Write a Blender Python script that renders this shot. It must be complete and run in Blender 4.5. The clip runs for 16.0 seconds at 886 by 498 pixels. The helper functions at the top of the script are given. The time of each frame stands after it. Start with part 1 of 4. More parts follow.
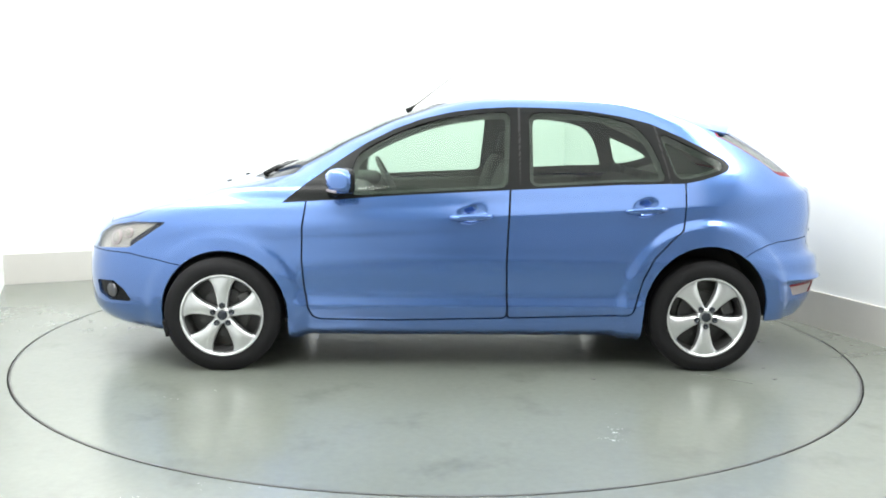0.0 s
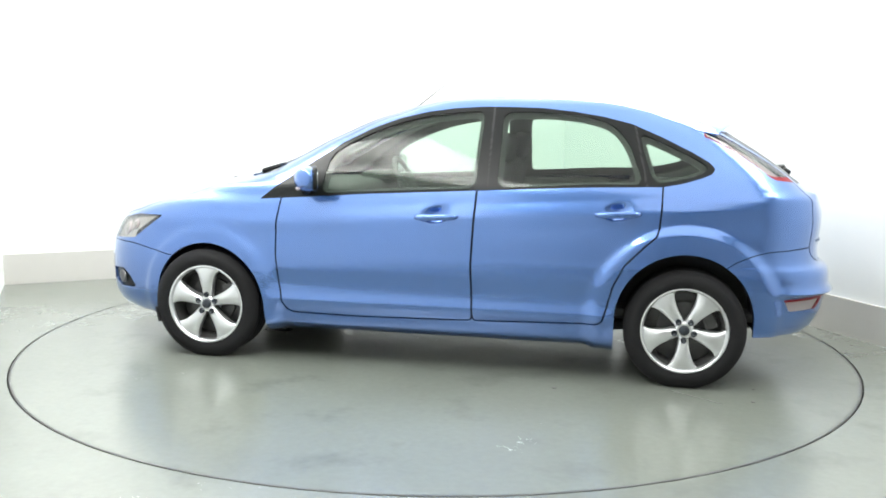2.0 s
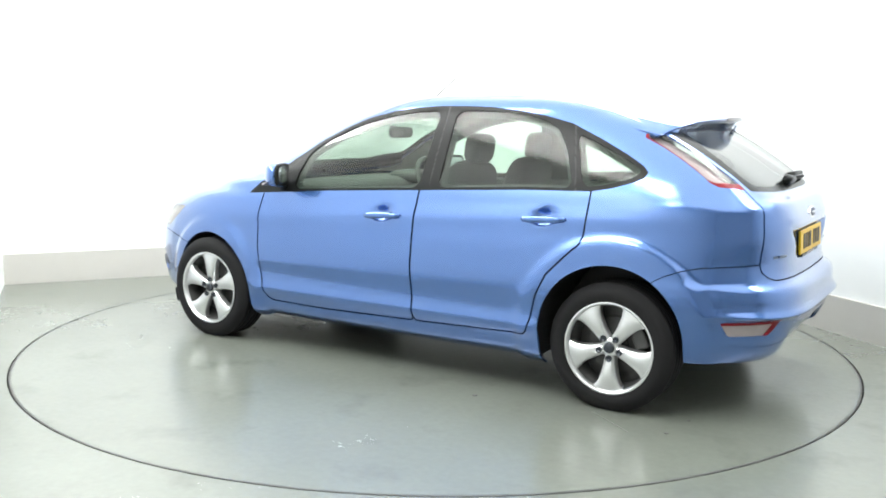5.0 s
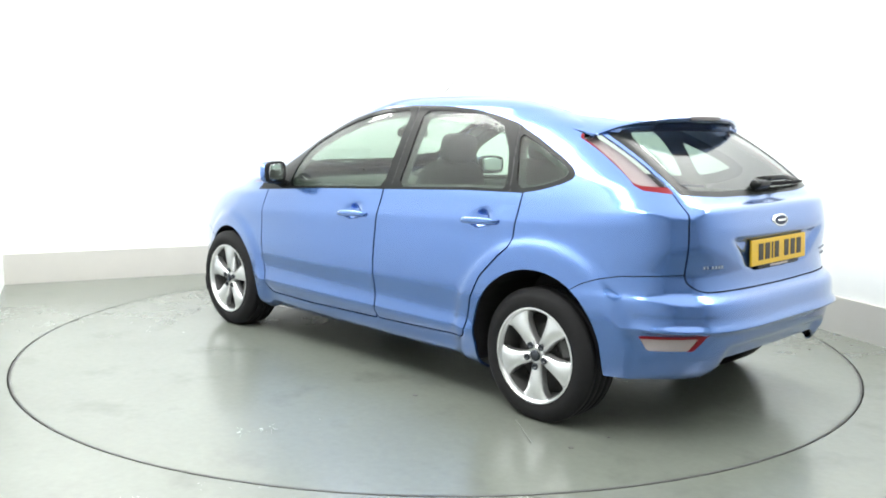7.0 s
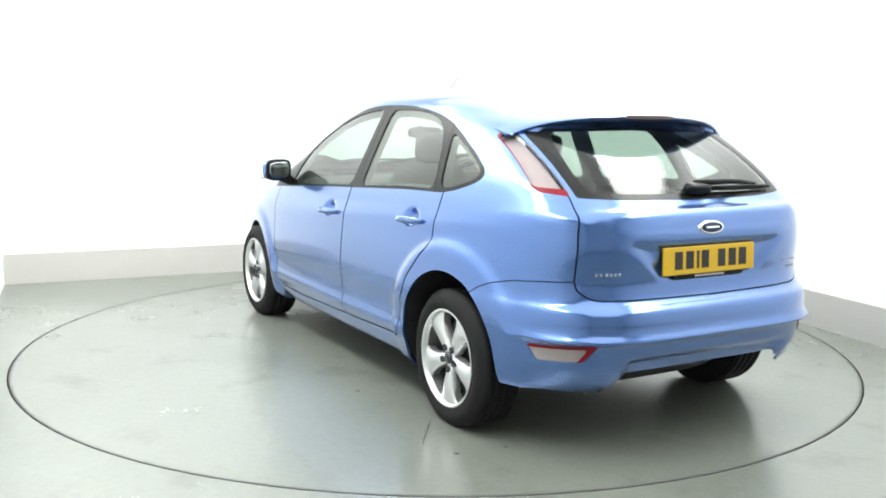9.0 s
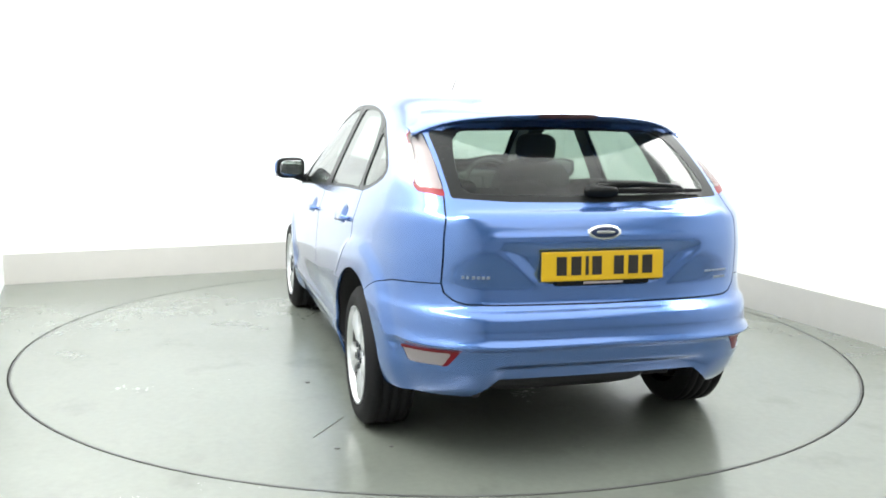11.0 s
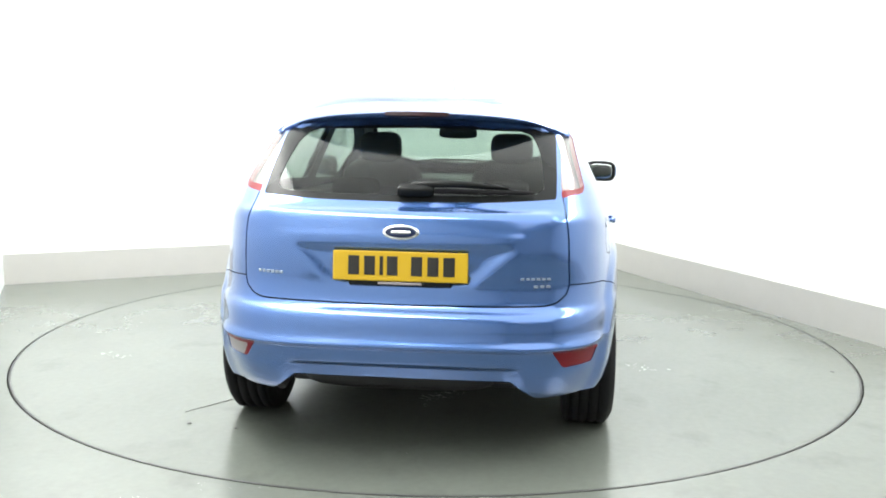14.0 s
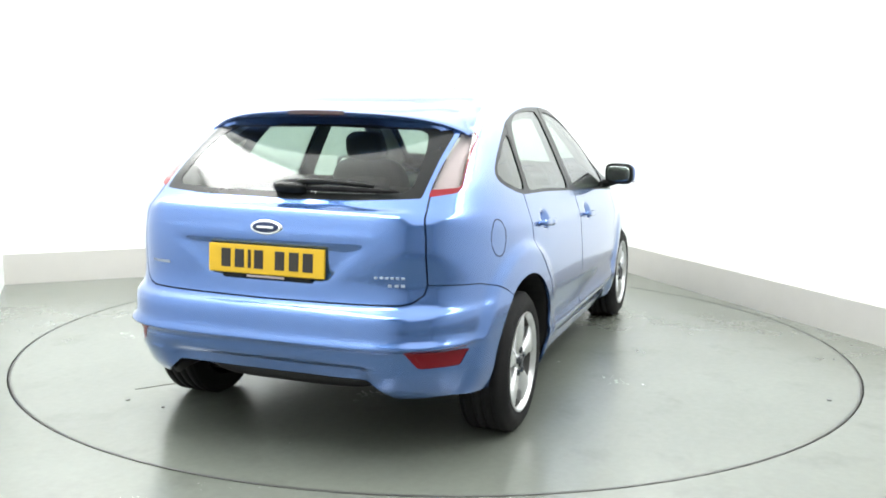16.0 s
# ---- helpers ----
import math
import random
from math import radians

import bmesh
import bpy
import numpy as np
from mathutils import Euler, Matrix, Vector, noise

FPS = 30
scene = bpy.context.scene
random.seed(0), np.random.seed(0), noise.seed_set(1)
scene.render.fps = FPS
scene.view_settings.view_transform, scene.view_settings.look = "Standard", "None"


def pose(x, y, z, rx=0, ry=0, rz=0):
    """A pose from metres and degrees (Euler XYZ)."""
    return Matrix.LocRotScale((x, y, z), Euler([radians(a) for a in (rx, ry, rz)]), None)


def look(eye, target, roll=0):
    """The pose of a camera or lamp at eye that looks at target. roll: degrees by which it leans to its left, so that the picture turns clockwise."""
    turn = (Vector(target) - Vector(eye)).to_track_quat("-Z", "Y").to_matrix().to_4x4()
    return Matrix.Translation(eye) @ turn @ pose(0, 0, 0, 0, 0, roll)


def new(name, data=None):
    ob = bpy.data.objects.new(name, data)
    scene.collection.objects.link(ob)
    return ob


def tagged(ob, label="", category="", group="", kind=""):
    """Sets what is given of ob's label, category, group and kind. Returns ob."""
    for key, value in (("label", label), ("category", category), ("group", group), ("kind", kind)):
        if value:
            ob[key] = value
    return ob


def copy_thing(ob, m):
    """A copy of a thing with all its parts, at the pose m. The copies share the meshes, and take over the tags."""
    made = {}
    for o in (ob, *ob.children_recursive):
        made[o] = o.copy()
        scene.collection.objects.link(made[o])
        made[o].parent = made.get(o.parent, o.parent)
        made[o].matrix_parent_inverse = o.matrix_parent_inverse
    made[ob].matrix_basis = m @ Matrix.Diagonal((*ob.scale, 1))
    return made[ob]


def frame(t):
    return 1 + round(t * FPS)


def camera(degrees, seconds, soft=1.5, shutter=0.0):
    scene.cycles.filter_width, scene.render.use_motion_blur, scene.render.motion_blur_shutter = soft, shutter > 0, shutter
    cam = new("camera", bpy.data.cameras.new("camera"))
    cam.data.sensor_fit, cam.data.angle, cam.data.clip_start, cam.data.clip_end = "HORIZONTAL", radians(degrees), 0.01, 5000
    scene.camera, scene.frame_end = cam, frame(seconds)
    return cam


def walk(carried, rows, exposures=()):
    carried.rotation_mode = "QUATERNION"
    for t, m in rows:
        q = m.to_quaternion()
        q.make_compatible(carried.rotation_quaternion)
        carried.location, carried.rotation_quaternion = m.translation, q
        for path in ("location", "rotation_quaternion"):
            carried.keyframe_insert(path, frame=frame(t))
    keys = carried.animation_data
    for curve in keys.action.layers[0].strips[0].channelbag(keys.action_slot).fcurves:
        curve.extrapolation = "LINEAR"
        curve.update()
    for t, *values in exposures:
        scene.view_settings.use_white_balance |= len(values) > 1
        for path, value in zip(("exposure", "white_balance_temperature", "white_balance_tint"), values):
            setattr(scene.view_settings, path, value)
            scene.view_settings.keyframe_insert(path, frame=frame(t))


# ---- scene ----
# A still camera on a studio turntable: the car and the table turn clockwise about the origin.
SECONDS = 16.0
EYE = Vector((0.0, -5.630, 1.371))
PITCH, YAW, ROLL = radians(8.144), radians(0.296), radians(0.833)


def camera_pose():
    fwd = Vector((math.sin(YAW) * math.cos(PITCH), math.cos(YAW) * math.cos(PITCH), -math.sin(PITCH)))
    return look(EYE, EYE + fwd) @ pose(0, 0, 0, 0, 0, math.degrees(ROLL))


cam = camera(51.79, SECONDS, soft=1.8)
walk(cam, [(0.0, camera_pose()), (SECONDS, camera_pose())], exposures=[(0.0, 0.0), (SECONDS, 0.0)])

# heading of the car's nose, degrees, time by time
HEADING = [(0.0, 182.37), (3.0, 161.75), (7.0, 133.87), (9.0, 119.77), (12.5, 94.85), (14.5, 80.47), (16.0, 69.58)]
CAR_OFF = Vector((-0.130, -0.083, 0.014))     # the body rides this much off the table's centre
TABLE_R = 2.450

# ---- world and light ----
world = bpy.data.worlds.new("studio_world")
world.use_nodes = True
scene.world = world
world.node_tree.nodes["Background"].inputs[0].default_value = (0.9, 0.95, 1.0, 1)
world.node_tree.nodes["Background"].inputs[1].default_value = 0.05

ROOM_TURN = 25.03          # degrees by which the room stands turned
ROOM_H = 3.6
CORNER = Vector((1.275, 3.793, 0.0))
ROOM_L, ROOM_D = 5.238, 11.9   # along the long wall, along the side wall
room_x = Vector((math.cos(radians(ROOM_TURN)), math.sin(radians(ROOM_TURN)), 0))
room_y = Vector((-math.sin(radians(21.12)), math.cos(radians(21.12)), 0))   # the side wall stands a little out of square


def room(u, v, z=0.0):
    """A place in the room: u metres from the corner along the long wall, v metres from it into the room."""
    return CORNER - room_x * u - room_y * v + Vector((0, 0, z))


def area_lamp(u, v, sx, sy, watts):
    data = bpy.data.lights.new("ceiling_light", "AREA")
    data.shape, data.size, data.size_y, data.energy = "RECTANGLE", sx, sy, watts
    data.color = (1.0, 1.0, 0.975)
    ob = new("ceiling_light", data)
    ob.matrix_world = Matrix.Translation(room(u, v, ROOM_H - 0.12)) @ Matrix.Rotation(radians(ROOM_TURN), 4, "Z")
    return ob


# a dim luminous ceiling, and two unseen strips added to brighten walls, floor and reflections
area_lamp(2.62, 5.3, 3.2, 9.6, 172)
area_lamp(0.46, 3.8, 0.66, 6.6, 188)
area_lamp(4.78, 3.3, 0.66, 6.2, 225)


# ---- materials ----
def material(name):
    m = bpy.data.materials.new(name)
    m.use_nodes = True
    return m, m.node_tree.nodes, m.node_tree.links, m.node_tree.nodes["Principled BSDF"]


def plain(name, colour, rough=0.5, metal=0.0, coat=0.0, grain=0.06, scale=40.0, bump=0.0, bump_scale=200.0, spec=0.5):
    """A surface with a little uneven colour and roughness at two scales, and fine relief."""
    m, n, l, b = material(name)
    tex = n.new("ShaderNodeTexCoord")
    big, small = n.new("ShaderNodeTexNoise"), n.new("ShaderNodeTexNoise")
    big.inputs["Scale"].default_value, small.inputs["Scale"].default_value = scale * 0.1, scale
    big.inputs["Detail"].default_value = small.inputs["Detail"].default_value = 4
    for t in (big, small):
        l.new(tex.outputs["Object"], t.inputs["Vector"])
    add = n.new("ShaderNodeMath")
    add.operation = "ADD"
    l.new(big.outputs["Fac"], add.inputs[0]), l.new(small.outputs["Fac"], add.inputs[1])
    span = n.new("ShaderNodeMapRange")
    span.inputs["From Min"].default_value, span.inputs["From Max"].default_value = 0.6, 1.4
    span.inputs["To Min"].default_value, span.inputs["To Max"].default_value = 1 - grain, 1 + grain
    l.new(add.outputs[0], span.inputs["Value"])
    mul = n.new("ShaderNodeVectorMath")
    mul.operation = "SCALE"
    mul.inputs[0].default_value = colour
    l.new(span.outputs[0], mul.inputs["Scale"])
    l.new(mul.outputs[0], b.inputs["Base Color"])
    rr = n.new("ShaderNodeMath")
    rr.operation = "MULTIPLY"
    rr.inputs[1].default_value = rough
    l.new(span.outputs[0], rr.inputs[0])
    l.new(rr.outputs[0], b.inputs["Roughness"])
    b.inputs["Metallic"].default_value, b.inputs["Coat Weight"].default_value = metal, coat
    b.inputs["Coat Roughness"].default_value = 0.12
    b.inputs["Coat IOR"].default_value = 1.75
    b.inputs["Specular IOR Level"].default_value = spec
    if bump:
        fine = n.new("ShaderNodeTexNoise")
        fine.inputs["Scale"].default_value = bump_scale
        l.new(tex.outputs["Object"], fine.inputs["Vector"])
        bp = n.new("ShaderNodeBump")
        bp.inputs["Strength"].default_value, bp.inputs["Distance"].default_value = bump, 0.002
        l.new(fine.outputs["Fac"], bp.inputs["Height"])
        l.new(bp.outputs[0], b.inputs["Normal"])
    return m


def clear(name, tint, straight=0.028, haze=0.09):
    """Thin glass: lets light through with a tint, and mirrors more as the view grazes it."""
    m, n, l, b = material(name)
    n.remove(b)
    out = n["Material Output"]
    tr, gl, mix, lw = n.new("ShaderNodeBsdfTransparent"), n.new("ShaderNodeBsdfGlossy"), n.new("ShaderNodeMixShader"), n.new("ShaderNodeLayerWeight")
    tr.inputs["Color"].default_value = (*tint, 1)
    gl.inputs["Roughness"].default_value = haze
    lw.inputs["Blend"].default_value = 0.5
    power, span = n.new("ShaderNodeMath"), n.new("ShaderNodeMapRange")
    power.operation = "POWER"
    power.inputs[1].default_value = 3.4
    span.inputs["To Min"].default_value = straight
    l.new(lw.outputs["Facing"], power.inputs[0]), l.new(power.outputs[0], span.inputs["Value"])
    l.new(span.outputs[0], mix.inputs[0]), l.new(tr.outputs[0], mix.inputs[1]), l.new(gl.outputs[0], mix.inputs[2])
    l.new(mix.outputs[0], out.inputs["Surface"])
    return m


def worn_floor(name, seed):
    """Glossy grey-green floor paint with cloudy wear, tyre dirt and fine scuffs."""
    m, n, l, b = material(name)
    tex, shift = n.new("ShaderNodeTexCoord"), n.new("ShaderNodeVectorMath")
    shift.inputs[1].default_value = (seed, seed * 0.7, 0)
    l.new(tex.outputs["Object"], shift.inputs[0])

    def cloud(scale, detail, lo, hi, a, c):
        t, r = n.new("ShaderNodeTexNoise"), n.new("ShaderNodeMapRange")
        t.inputs["Scale"].default_value, t.inputs["Detail"].default_value = scale, detail
        t.inputs["Roughness"].default_value = 0.62
        for key, value in (("From Min", lo), ("From Max", hi), ("To Min", a), ("To Max", c)):
            r.inputs[key].default_value = value
        l.new(shift.outputs[0], t.inputs["Vector"]), l.new(t.outputs["Fac"], r.inputs["Value"])
        return r.outputs[0]

    def times(a, c):
        k = n.new("ShaderNodeMath")
        k.operation = "MULTIPLY"
        l.new(a, k.inputs[0]), l.new(c, k.inputs[1])
        return k.outputs[0]

    shade = times(times(cloud(0.55, 5, 0.35, 0.65, 0.92, 1.06), cloud(2.3, 4, 0.28, 0.44, 0.82, 1.0)), cloud(26, 3, 0.3, 0.7, 0.96, 1.04))
    tone = n.new("ShaderNodeVectorMath")
    tone.operation = "SCALE"
    tone.inputs[0].default_value = (0.160, 0.174, 0.152)
    l.new(shade, tone.inputs["Scale"]), l.new(tone.outputs[0], b.inputs["Base Color"])
    l.new(times(cloud(1.4, 4, 0.3, 0.7, 0.20, 0.27), cloud(40, 2, 0.3, 0.7, 0.95, 1.05)), b.inputs["Roughness"])
    b.inputs["Specular IOR Level"].default_value = 1.0
    return m


WALL = plain("white_wall_paint", (0.84, 0.86, 0.85), 0.6, grain=0.015, scale=6, bump=0.05)
PLINTH = plain("grey_plinth_paint", (0.50, 0.49, 0.46), 0.5, grain=0.04, scale=8, bump=0.05)
CEIL = plain("ceiling_paint", (0.8, 0.82, 0.8), 0.7, grain=0.02, scale=6)
FLOOR = worn_floor("grey_floor_paint", 3.0)
TABLE = worn_floor("grey_turntable_paint", 11.0)
DARK = plain("dark_gap", (0.012, 0.012, 0.013), 0.6)
PAINT = plain("light_blue_metallic_paint", (0.056, 0.152, 0.430), 0.20, metal=0.70, coat=1.0, grain=0.02, scale=300)
BLACK = plain("black_trim_plastic", (0.010, 0.011, 0.011), 0.25, grain=0.1, scale=60, spec=0.15)
RUBBER = plain("tyre_rubber", (0.011, 0.011, 0.012), 0.75, grain=0.15, scale=60, bump=0.2, spec=0.2)
ALLOY = plain("silver_alloy", (0.66, 0.67, 0.68), 0.30, metal=0.85, grain=0.04, scale=80)
GLASS = clear("window_glass", (0.66, 0.77, 0.69))
TINTED = clear("tinted_rear_glass", (0.52, 0.60, 0.56), 0.012)
LAMP_RED = plain("red_lamp_plastic", (0.20, 0.006, 0.014), 0.3, spec=0.25, grain=0.03)
LAMP_DEEP = plain("dark_red_lamp_plastic", (0.04, 0.006, 0.009), 0.2, coat=0.6, grain=0.03)
LAMP_WHITE = plain("silver_reflector", (0.36, 0.315, 0.315), 0.3, metal=0.2, grain=0.08, scale=120)
LAMP_AMBER = plain("amber_reflector", (0.42, 0.42, 0.39), 0.25, metal=0.3, grain=0.1, scale=60)
LAMP_LENS = clear("lamp_lens", (0.90, 0.88, 0.88))
LINING = plain("grey_roof_lining", (0.30, 0.31, 0.29), 0.9, grain=0.05, scale=60)
CLOTH = plain("dark_seat_cloth", (0.035, 0.037, 0.037), 0.9, grain=0.2, scale=150, bump=0.3)
DASH = plain("dark_cabin_plastic", (0.06, 0.063, 0.06), 0.7, grain=0.1, scale=80, bump=0.15)
CAP = plain("dark_cap", (0.03, 0.035, 0.045), 0.25, metal=0.3)
DARKMETAL = plain("dull_steel", (0.16, 0.16, 0.165), 0.4, metal=0.8, grain=0.1)
DISC = plain("brake_steel", (0.09, 0.09, 0.09), 0.45, metal=0.5, grain=0.15, scale=80)
CHROME = plain("chrome", (0.78, 0.79, 0.80), 0.1, metal=1.0, grain=0.02)
MIRROR = plain("mirror_silver", (0.50, 0.52, 0.53), 0.08, metal=1.0, grain=0.01)
NAVY = plain("navy_enamel", (0.012, 0.022, 0.06), 0.3, spec=0.3)
YELLOW = plain("yellow_plate", (0.60, 0.375, 0.008), 0.4, grain=0.03)
INK = plain("black_ink", (0.015, 0.013, 0.012), 0.5)
# tone picked for how dark the out-of-view wall mirrors in the car
BACKWALL = plain("unseen_wall_grey", (0.46, 0.46, 0.45), 0.7, grain=0.04, scale=6)
SILVERTEXT = plain("dull_silver_lettering", (0.30, 0.34, 0.40), 0.35, metal=0.6)
EDGE = plain("worn_steel_edge", (0.08, 0.082, 0.08), 0.5, metal=0.3, grain=0.4, scale=30)
JOINT = plain("worn_joint_paint", (0.11, 0.115, 0.105), 0.4, grain=0.3, scale=30)
SCUFF = plain("dark_scuff", (0.05, 0.05, 0.048), 0.6, grain=0.2, scale=60)


def part(name, bm, mat, parent=None, label="", smooth=False):
    me = bpy.data.meshes.new(name)
    bm.to_mesh(me)
    bm.free()
    for mm in (mat if isinstance(mat, (list, tuple)) else [mat]):
        me.materials.append(mm)
    if smooth:
        for p in me.polygons:
            p.use_smooth = True
    ob = new(name, me)
    if parent is not None:
        ob.parent = parent
    if label:
        ob["label"] = label
    return ob


def box(bm, size, m=Matrix(), bevel=0.0, seg=2):
    made = bmesh.ops.create_cube(bm, size=1.0, matrix=m @ Matrix.Diagonal((*size, 1)))["verts"]
    if bevel:
        edges = list({e for v in made for e in v.link_edges})
        bmesh.ops.bevel(bm, geom=edges, offset=bevel, segments=seg, profile=0.5, affect="EDGES", clamp_overlap=True)


def prism(bm, corners, z0, z1):
    """A solid over a flat outline."""
    low, high = [bm.verts.new((c[0], c[1], z0)) for c in corners], [bm.verts.new((c[0], c[1], z1)) for c in corners]
    n = len(corners)
    bm.faces.new(low[::-1]), bm.faces.new(high)
    for i in range(n):
        bm.faces.new((low[i], low[(i + 1) % n], high[(i + 1) % n], high[i]))
    bmesh.ops.recalc_face_normals(bm, faces=bm.faces)


# ---- the room ----
bm = bmesh.new()
RIM = 128
ring = [Vector((math.cos(2 * math.pi * i / RIM), math.sin(2 * math.pi * i / RIM), 0)) for i in range(RIM)]
inner_r = TABLE_R + 0.008
far = 14.0
vi = [bm.verts.new(p * inner_r) for p in ring]
vd = [bm.verts.new(p * inner_r - Vector((0, 0, 0.25))) for p in ring]
vo = [bm.verts.new(p * far) for p in ring]
for i in range(RIM):
    j = (i + 1) % RIM
    bm.faces.new((vi[i], vo[i], vo[j], vi[j]))
    bm.faces.new((vd[i], vi[i], vi[j], vd[j]))
floor_ob = tagged(part("floor", bm, FLOOR), "glossy grey-green painted studio floor round a turntable", "floor", kind="structure")
bm = bmesh.new()
bmesh.ops.create_circle(bm, cap_ends=True, segments=64, radius=TABLE_R + 0.3, matrix=Matrix.Translation((0, 0, -0.25)))
tagged(part("pit_floor", bm, DARK), "dark pit below the turntable gap", "floor", kind="structure")


def wall(name, u0, v0, u1, v1, z0, z1, mat, label, cat):
    bm = bmesh.new()
    c = [room(u0, v0), room(u1, v0), room(u1, v1), room(u0, v1)]
    prism(bm, c, z0, z1)
    return tagged(part(name, bm, mat), label, cat, kind="structure")


PL = 0.244
wall("wall_north", -0.3, -0.3, ROOM_L, -0.02, 0, ROOM_H, WALL, "white painted studio wall", "wall")
wall("wall_east", -0.3, -0.02, -0.02, ROOM_D, 0, ROOM_H, WALL, "white painted studio wall", "wall")
wall("wall_west", ROOM_L, -0.3, ROOM_L + 0.2, ROOM_D, 0, ROOM_H, WALL, "white painted studio wall", "wall")
# out of view: closes the room, its grey tones down the car's reflections
wall("unseen_wall_south", -0.3, ROOM_D, ROOM_L + 0.2, ROOM_D + 0.2, 0, ROOM_H, BACKWALL, "unseen closing wall behind the camera, grey to dim reflections", "wall")
wall("baseboard_north", 0, -0.02, ROOM_L, 0.0, 0, PL, PLINTH, "grey painted plinth along the white wall", "baseboard")
wall("baseboard_east", -0.02, 0, 0.0, ROOM_D, 0, PL, PLINTH, "grey painted plinth along the white wall", "baseboard")
wall("ceiling", -0.3, -0.3, ROOM_L + 0.2, ROOM_D + 0.2, ROOM_H, ROOM_H + 0.2, CEIL, "pale studio ceiling", "ceiling")


turntable = tagged(new("turntable"), "round glossy grey-green turntable flush with the floor", "turntable")
bm = bmesh.new()
prism(bm, [p * (TABLE_R - 0.012) for p in ring], -0.045, 0.0)
deck = part("deck", bm, TABLE, turntable, "glossy grey-green painted deck")
bm = bmesh.new()
rims = [[bm.verts.new(p * r + Vector((0, 0, z))) for p in ring] for r, z in ((TABLE_R - 0.012, 0.0), (TABLE_R - 0.001, 0.0), (TABLE_R, -0.001), (TABLE_R, -0.05))]
for a, b in zip(rims, rims[1:]):
    for i in range(RIM):
        bm.faces.new((a[i], b[i], b[(i + 1) % RIM], a[(i + 1) % RIM]))
part("rim_strip", bm, EDGE, turntable, "worn steel edge strip")
for x, y, r in ((-0.45, -2.27, 0.013), (-0.806, 0.921, 0.014), (-1.79, 0.926, 0.012), (-1.82, 0.70, 0.009)):
    bm = bmesh.new()
    bmesh.ops.create_cone(bm, cap_ends=True, segments=16, radius1=r, radius2=r * 0.8, depth=0.003, matrix=Matrix.Translation((x, y, 0.0016)))
    part("bolt_head", bm, SCUFF, turntable, "dark bolt head")
bm = bmesh.new()
joint = Vector((-1.396 + 1.638, 0.832 - 1.006, 0))
box(bm, (joint.length, 0.005, 0.003), Matrix.Translation((-1.517, 0.919, 0.0012)) @ Matrix.Rotation(math.atan2(joint.y, joint.x), 4, "Z"), 0.001, 1)
part("deck_joint", bm, JOINT, turntable, "raised joint in the deck")

# ---- the car ----
ROWS = [  # z, front, rear, half width, front and rear squareness, middle
    (0.16, 2, -1.75, 0.78, 3.4, 4.6, 0), (0.2, 2.12, -1.9, 0.84, 3.4, 4.8, 0), (0.27, 2.18, -2.02, 0.868, 3.4, 4.9, 0),
    (0.36, 2.195, -2.075, 0.882, 3.4, 5, 0), (0.405, 2.198, -2.086, 0.885, 3.4, 5, 0), (0.45, 2.2, -2.095, 0.888, 3.4, 5, 0), (0.485, 2.199, -2.098, 0.890, 3.4, 5, 0), (0.52, 2.195, -2.1, 0.892, 3.4, 5, 0),
    (0.6, 2.18, -2.09, 0.892, 3.4, 5, 0), (0.638, 2.16, -2.045, 0.89, 3.4, 5, 0), (0.7, 2.13, -2.03, 0.887, 3.4, 5, 0),
    (0.76, 2.07, -2.035, 0.882, 3.5, 5, 0), (0.82, 1.95, -2.04, 0.872, 3.7, 5.1, 0), (0.87, 1.79, -2.04, 0.862, 4, 5.2, 0),
    (0.92, 1.61, -2.03, 0.85, 4, 5.4, 0), (0.97, 1.41, -2.01, 0.836, 4.8, 5.7, -0.05), (1.01, 1.22, -1.955, 0.822, 4.8, 6, -0.1),
    (1.05, 1.07, -1.905, 0.805, 5.4, 6.2, -0.2), (1.1, 0.97, -1.84, 0.782, 5.4, 6.6, -0.3), (1.16, 0.85, -1.76, 0.755, 5.4, 6.8, -0.3),
    (1.22, 0.74, -1.67, 0.727, 5.4, 7, -0.3), (1.28, 0.61, -1.57, 0.698, 5.4, 7.2, -0.35), (1.34, 0.48, -1.46, 0.668, 5.4, 7, -0.4),
    (1.39, 0.33, -1.32, 0.642, 5.4, 6, -0.45), (1.425, 0.22, -1.2, 0.625, 5.4, 5.5, -0.45), (1.460, 0.08, -1.05, 0.585, 5.4, 5, -0.45),
    (1.486, -0.06, -0.86, 0.50, 3.6, 4, -0.45), (1.502, -0.22, -0.68, 0.33, 3, 3, -0.45), (1.509, -0.42, -0.46, 0.03, 2.4, 2.4, -0.45)]


def spline_rows(rows, k):
    """Catmull-Rom through the rows, k steps between two."""
    a = np.array(rows, float)
    p = np.vstack([2 * a[0] - a[1], a, 2 * a[-1] - a[-2]])
    out = []
    for i in range(len(a) - 1):
        for s in range(k):
            t = s / k
            p0, p1, p2, p3 = p[i:i + 4]
            out.append(0.5 * (2 * p1 + (p2 - p0) * t + (2 * p0 - 5 * p1 + 4 * p2 - p3) * t * t + (3 * p1 - p0 - 3 * p2 + p3) * t ** 3))
    return np.array(out + [a[-1]])


